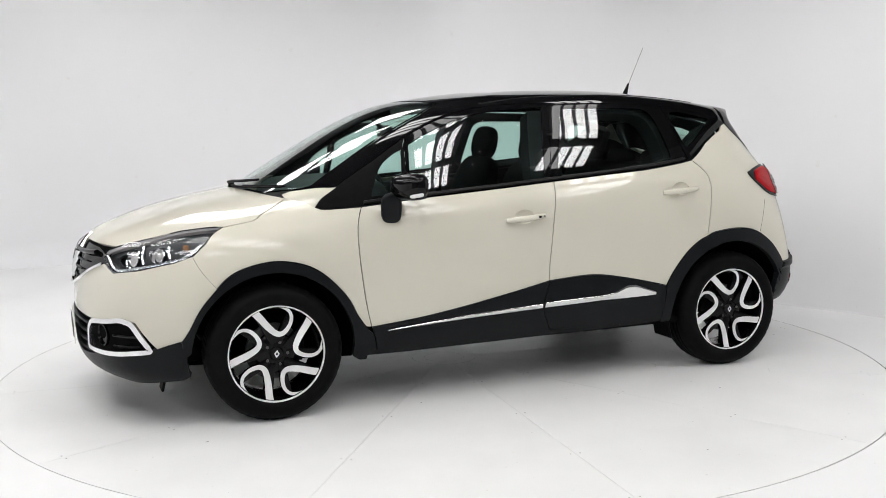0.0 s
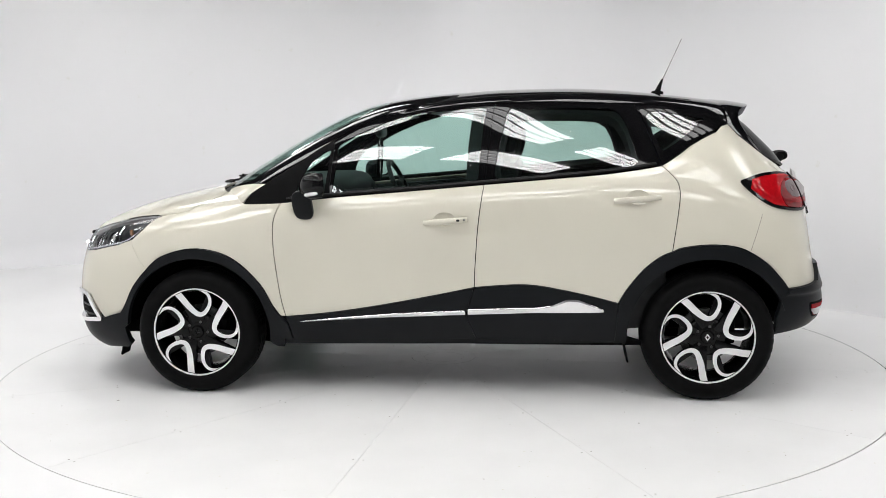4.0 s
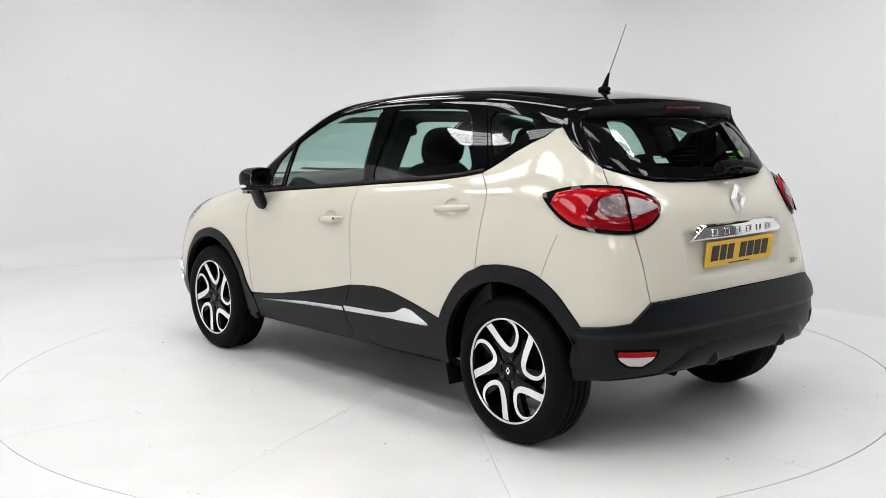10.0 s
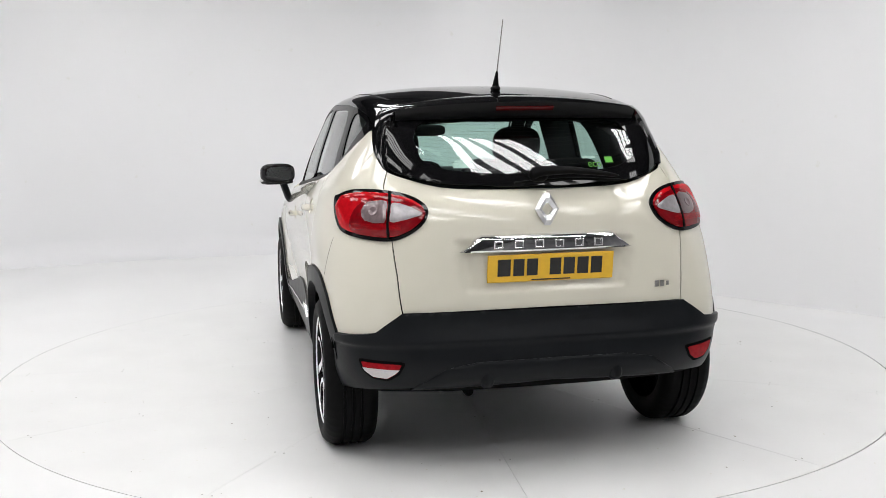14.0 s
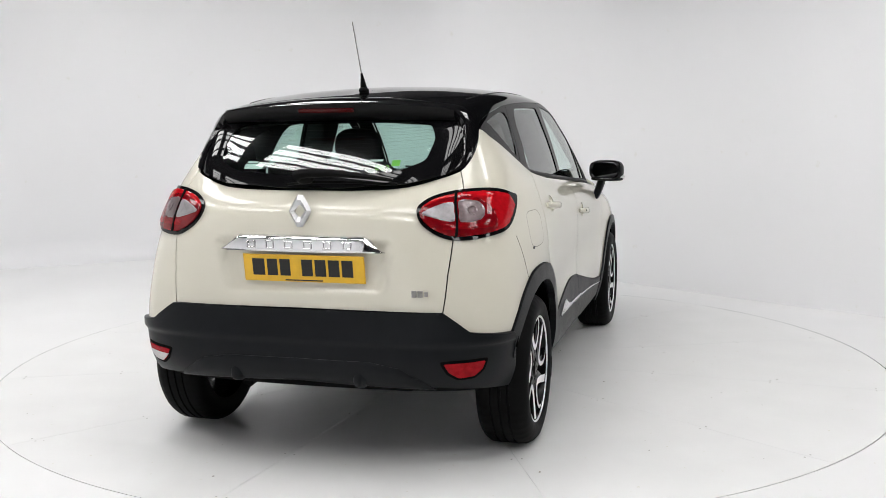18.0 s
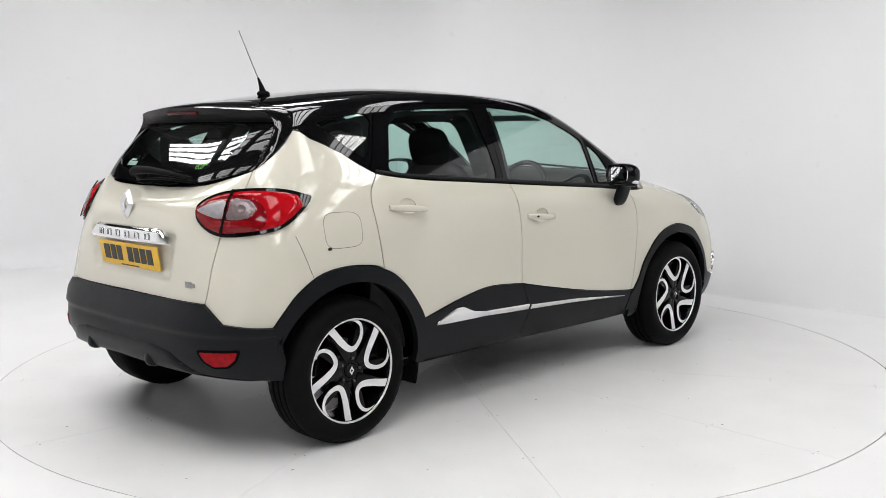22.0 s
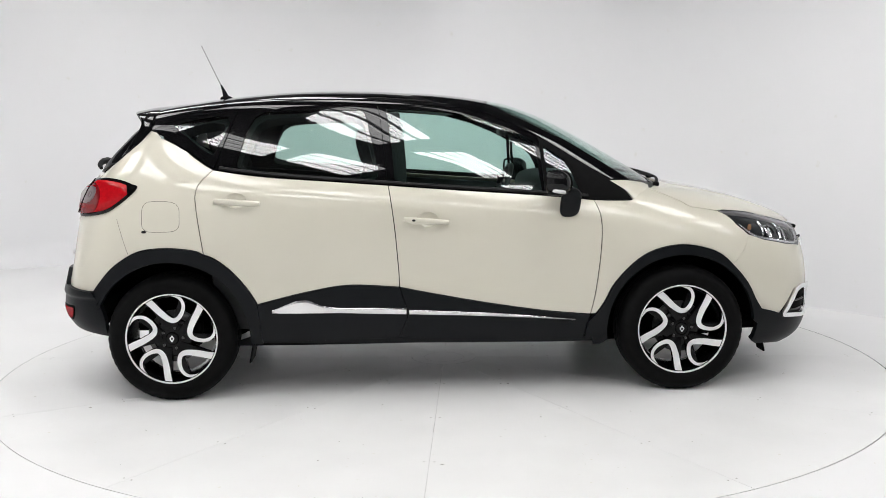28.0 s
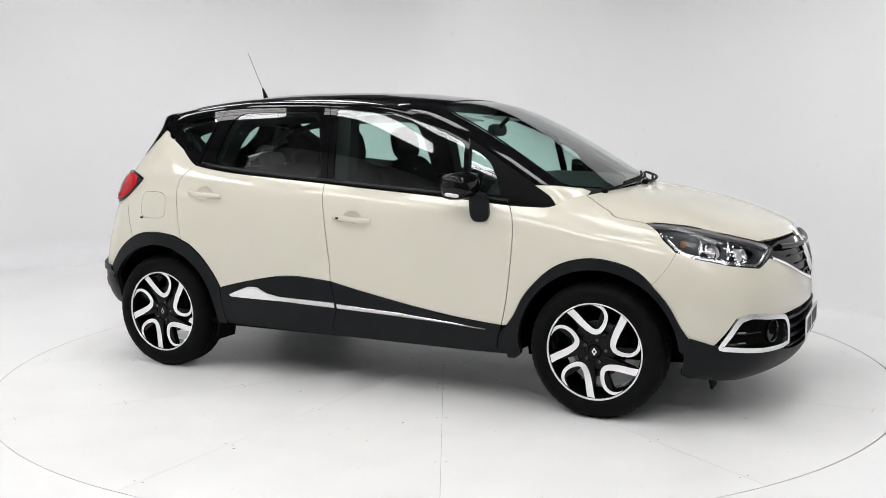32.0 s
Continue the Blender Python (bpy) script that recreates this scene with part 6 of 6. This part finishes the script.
    for y, z, w, h, mt, lb, m in ((.29, 1.212, .085, .020, PAPER, "small white sticker", False), (.30, 1.228, .05, .008, PAPER, "small white sticker", False),
                                  (.25, 1.236, .055, .008, PAPER, "small white sticker", True), (.335, 1.224, .034, .024, GREEN, "small green sticker", True)):
        q = CABIN.end([(y - w / 2, z - h / 2), (y + w / 2, z - h / 2), (y + w / 2, z + h / 2), (y - w / 2, z + h / 2)], (9.5, c), (.8, 4))
        panel("sticker", CABIN, q, mt, CAR, lb, out=-.006, depth=0, step=.2, mirror=m, crown=screen_flat)
    cu = bpy.data.curves.new("word", "FONT")
    cu.body, cu.size = "eco", .042
    ob = new("word", cu)
    me = bpy.data.meshes.new_from_object(ob)
    bpy.data.objects.remove(ob)
    q = CABIN.end([(.245 + v.co.x, 1.206 + v.co.y) for v in me.vertices], (9.5, c), (.8, 4))
    q = [CABIN.at([u], [v])[0] - CABIN.normal([u], [v])[0] * .006 for u, v in q]
    for v, a in zip(me.vertices, q):
        v.co = (a[0], -a[1], a[2])
    me.materials.append(GREEN)
    link("sticker", me, CAR, "green word on the rear screen")
    # water drops left on the rear side glass and the black pillars
    rng = random.Random(11)
    for m in (False, True):
        bm = bmesh.new()
        for k in range(260):
            x = rng.uniform(-.92, .45) if k % 3 else rng.uniform(-.9, -.2)
            z = 1.16 + .29 * rng.random() ** (1.6 if k % 2 else .5)
            u, v = cs([(x, z)])[0]
            p, n = CABIN.at([u], [v])[0], CABIN.normal([u], [v])[0]
            r = rng.choice((.0010, .0012, .0015, .002, .0026))
            q = Matrix.Translation(p - n * (.003 if k % 3 else -.0005)) @ Vector(n).to_track_quat("Z", "Y").to_matrix().to_4x4()
            a = [bm.verts.new(q @ Vector((r * math.cos(t), r * 1.3 * math.sin(t), 0))) for t in np.linspace(0, 2 * math.pi, 7)[:-1]]
            tip = bm.verts.new(q @ Vector((0, 0, r * .6)))
            for i in range(6):
                bm.faces.new((a[i], a[(i + 1) % 6], tip))
        tagged(part("water_drops", flip(bm) if m else bm, GLASS_LAMP, CAR, "water drops on the side glass"), kind="stuff")


FRONT_DOORS, REAR_DOORS, *_ = build_body()
build_cabin()
build_wheels()
build_tail_lights()
build_head_lights()
build_front()
build_rear()
build_sides(FRONT_DOORS, REAR_DOORS)
build_under()
build_interior()
# ---- turntable and motion ----
DISC = None


GROUT = mat("deck_joint", (0.25, 0.25, 0.25), 0.9, noise_scale=6, noise_amt=0.4)
SCREW = mat("painted_screw", (0.52, 0.51, 0.49), 0.6, noise_scale=60, noise_amt=0.2)
SPECK = mat("floor_speck", (0.32, 0.30, 0.26), 0.9, noise_scale=30, noise_amt=0.4)


def build_disc():
    global DISC
    DISC = thing("turntable", "white painted round turntable of twelve wedge panels with scuffs", "turntable")
    gap = 0.0007
    first = None
    for k in range(12):
        a0 = radians(268 - heading(28.0) + 30 * k)
        bm = bmesh.new()
        r0 = 0.19
        pts = []
        n = 14
        for s in range(n + 1):
            pts.append((R_DISC, gap / R_DISC + s / n * (radians(30) - 2 * gap / R_DISC)))
        for s in range(5):
            pts.append((r0, radians(30) - gap / r0 - s / 4 * (radians(30) - 2 * gap / r0)))
        if first is None:
            top = [bm.verts.new((r * math.cos(t), r * math.sin(t), 0)) for r, t in pts]
            low = [bm.verts.new((r * math.cos(t), r * math.sin(t), -.03)) for r, t in pts]
            bm.faces.new(top)
            for i in range(len(pts)):
                bm.faces.new((top[i], low[i], low[(i + 1) % len(pts)], top[(i + 1) % len(pts)]))
            ob = first = part("deck_panel", bm, DECK, DISC, smooth=0)
        else:
            bm.free()
            ob = link("deck_panel", first.data, DISC)
        ob.matrix_basis = Matrix.Rotation(a0, 4, "Z")
    for r1, r2, nm in ((.1886, .1185, "hub_ring"), (.1172, 0, "hub_cover")):
        bm = bmesh.new()
        seg = 48
        a = [bm.verts.new((r1 * math.cos(2 * math.pi * i / seg), r1 * math.sin(2 * math.pi * i / seg), .0)) for i in range(seg)]
        if r2:
            b = [bm.verts.new((r2 * math.cos(2 * math.pi * i / seg), r2 * math.sin(2 * math.pi * i / seg), .0)) for i in range(seg)]
            for i in range(seg):
                bm.faces.new((a[i], a[(i + 1) % seg], b[(i + 1) % seg], b[i]))
        else:
            bm.faces.new(a)
        part(nm, bm, DECK, DISC, smooth=0)
    bm = bmesh.new()
    cyl(bm, R_DISC - .02, R_DISC - .02, .02, pose(0, 0, -.0145), 96)
    part("deck_base", bm, GROUT, DISC)
    # screws in pairs beside the joints
    bm = bmesh.new()
    cyl(bm, .0042, .0042, .0012, pose(0, 0, .0006), 10)
    screw = None
    for k in range(12):
        a0 = radians(268 - heading(28.0) + 30 * k)
        for r in (.62, 1.24, 1.86, 2.38):
            for side_of in (-.022, .022):
                if screw is None:
                    ob = screw = part("screw", bm, SCREW, DISC, smooth=0)
                else:
                    ob = link("screw", screw.data, DISC)
                ob.matrix_basis = Matrix.Rotation(a0, 4, "Z") @ Matrix.Translation((r, side_of, 0))
    # grit and paint chips lying on the deck
    rng = random.Random(5)
    bm = bmesh.new()
    for k in range(80):
        r, t = 2.4 * math.sqrt(rng.random()), rng.random() * 2 * math.pi
        s = rng.choice((.0015, .002, .002, .003, .004, .006))
        c = Vector((r * math.cos(t), r * math.sin(t), .0004))
        ring = []
        n = rng.randint(4, 6)
        ph = rng.random() * 6
        st = rng.uniform(1, 2.6)
        for i in range(n):
            q = ph + 2 * math.pi * i / n
            ring.append(bm.verts.new(c + Vector((s * st * math.cos(q) * rng.uniform(.6, 1), s * math.sin(q) * rng.uniform(.6, 1), 0))))
        tip = bm.verts.new(c + Vector((0, 0, s * .35)))
        for i in range(n):
            bm.faces.new((ring[i], ring[(i + 1) % n], tip))
    tagged(part("grit", bm, SPECK, DISC, "fine grit on the deck", smooth=0), kind="stuff")


build_disc()


def motions():
    rows_car, rows_disc = [], []
    for k in range(33):
        t = float(k)
        turn = pose(0, 0, 0, 0, 0, heading(t))
        rows_car.append((t, turn @ pose(-CX, -CY, 0)))
        rows_disc.append((t, turn))
    walk(CAR, rows_car)
    walk(DISC, rows_disc)


motions()
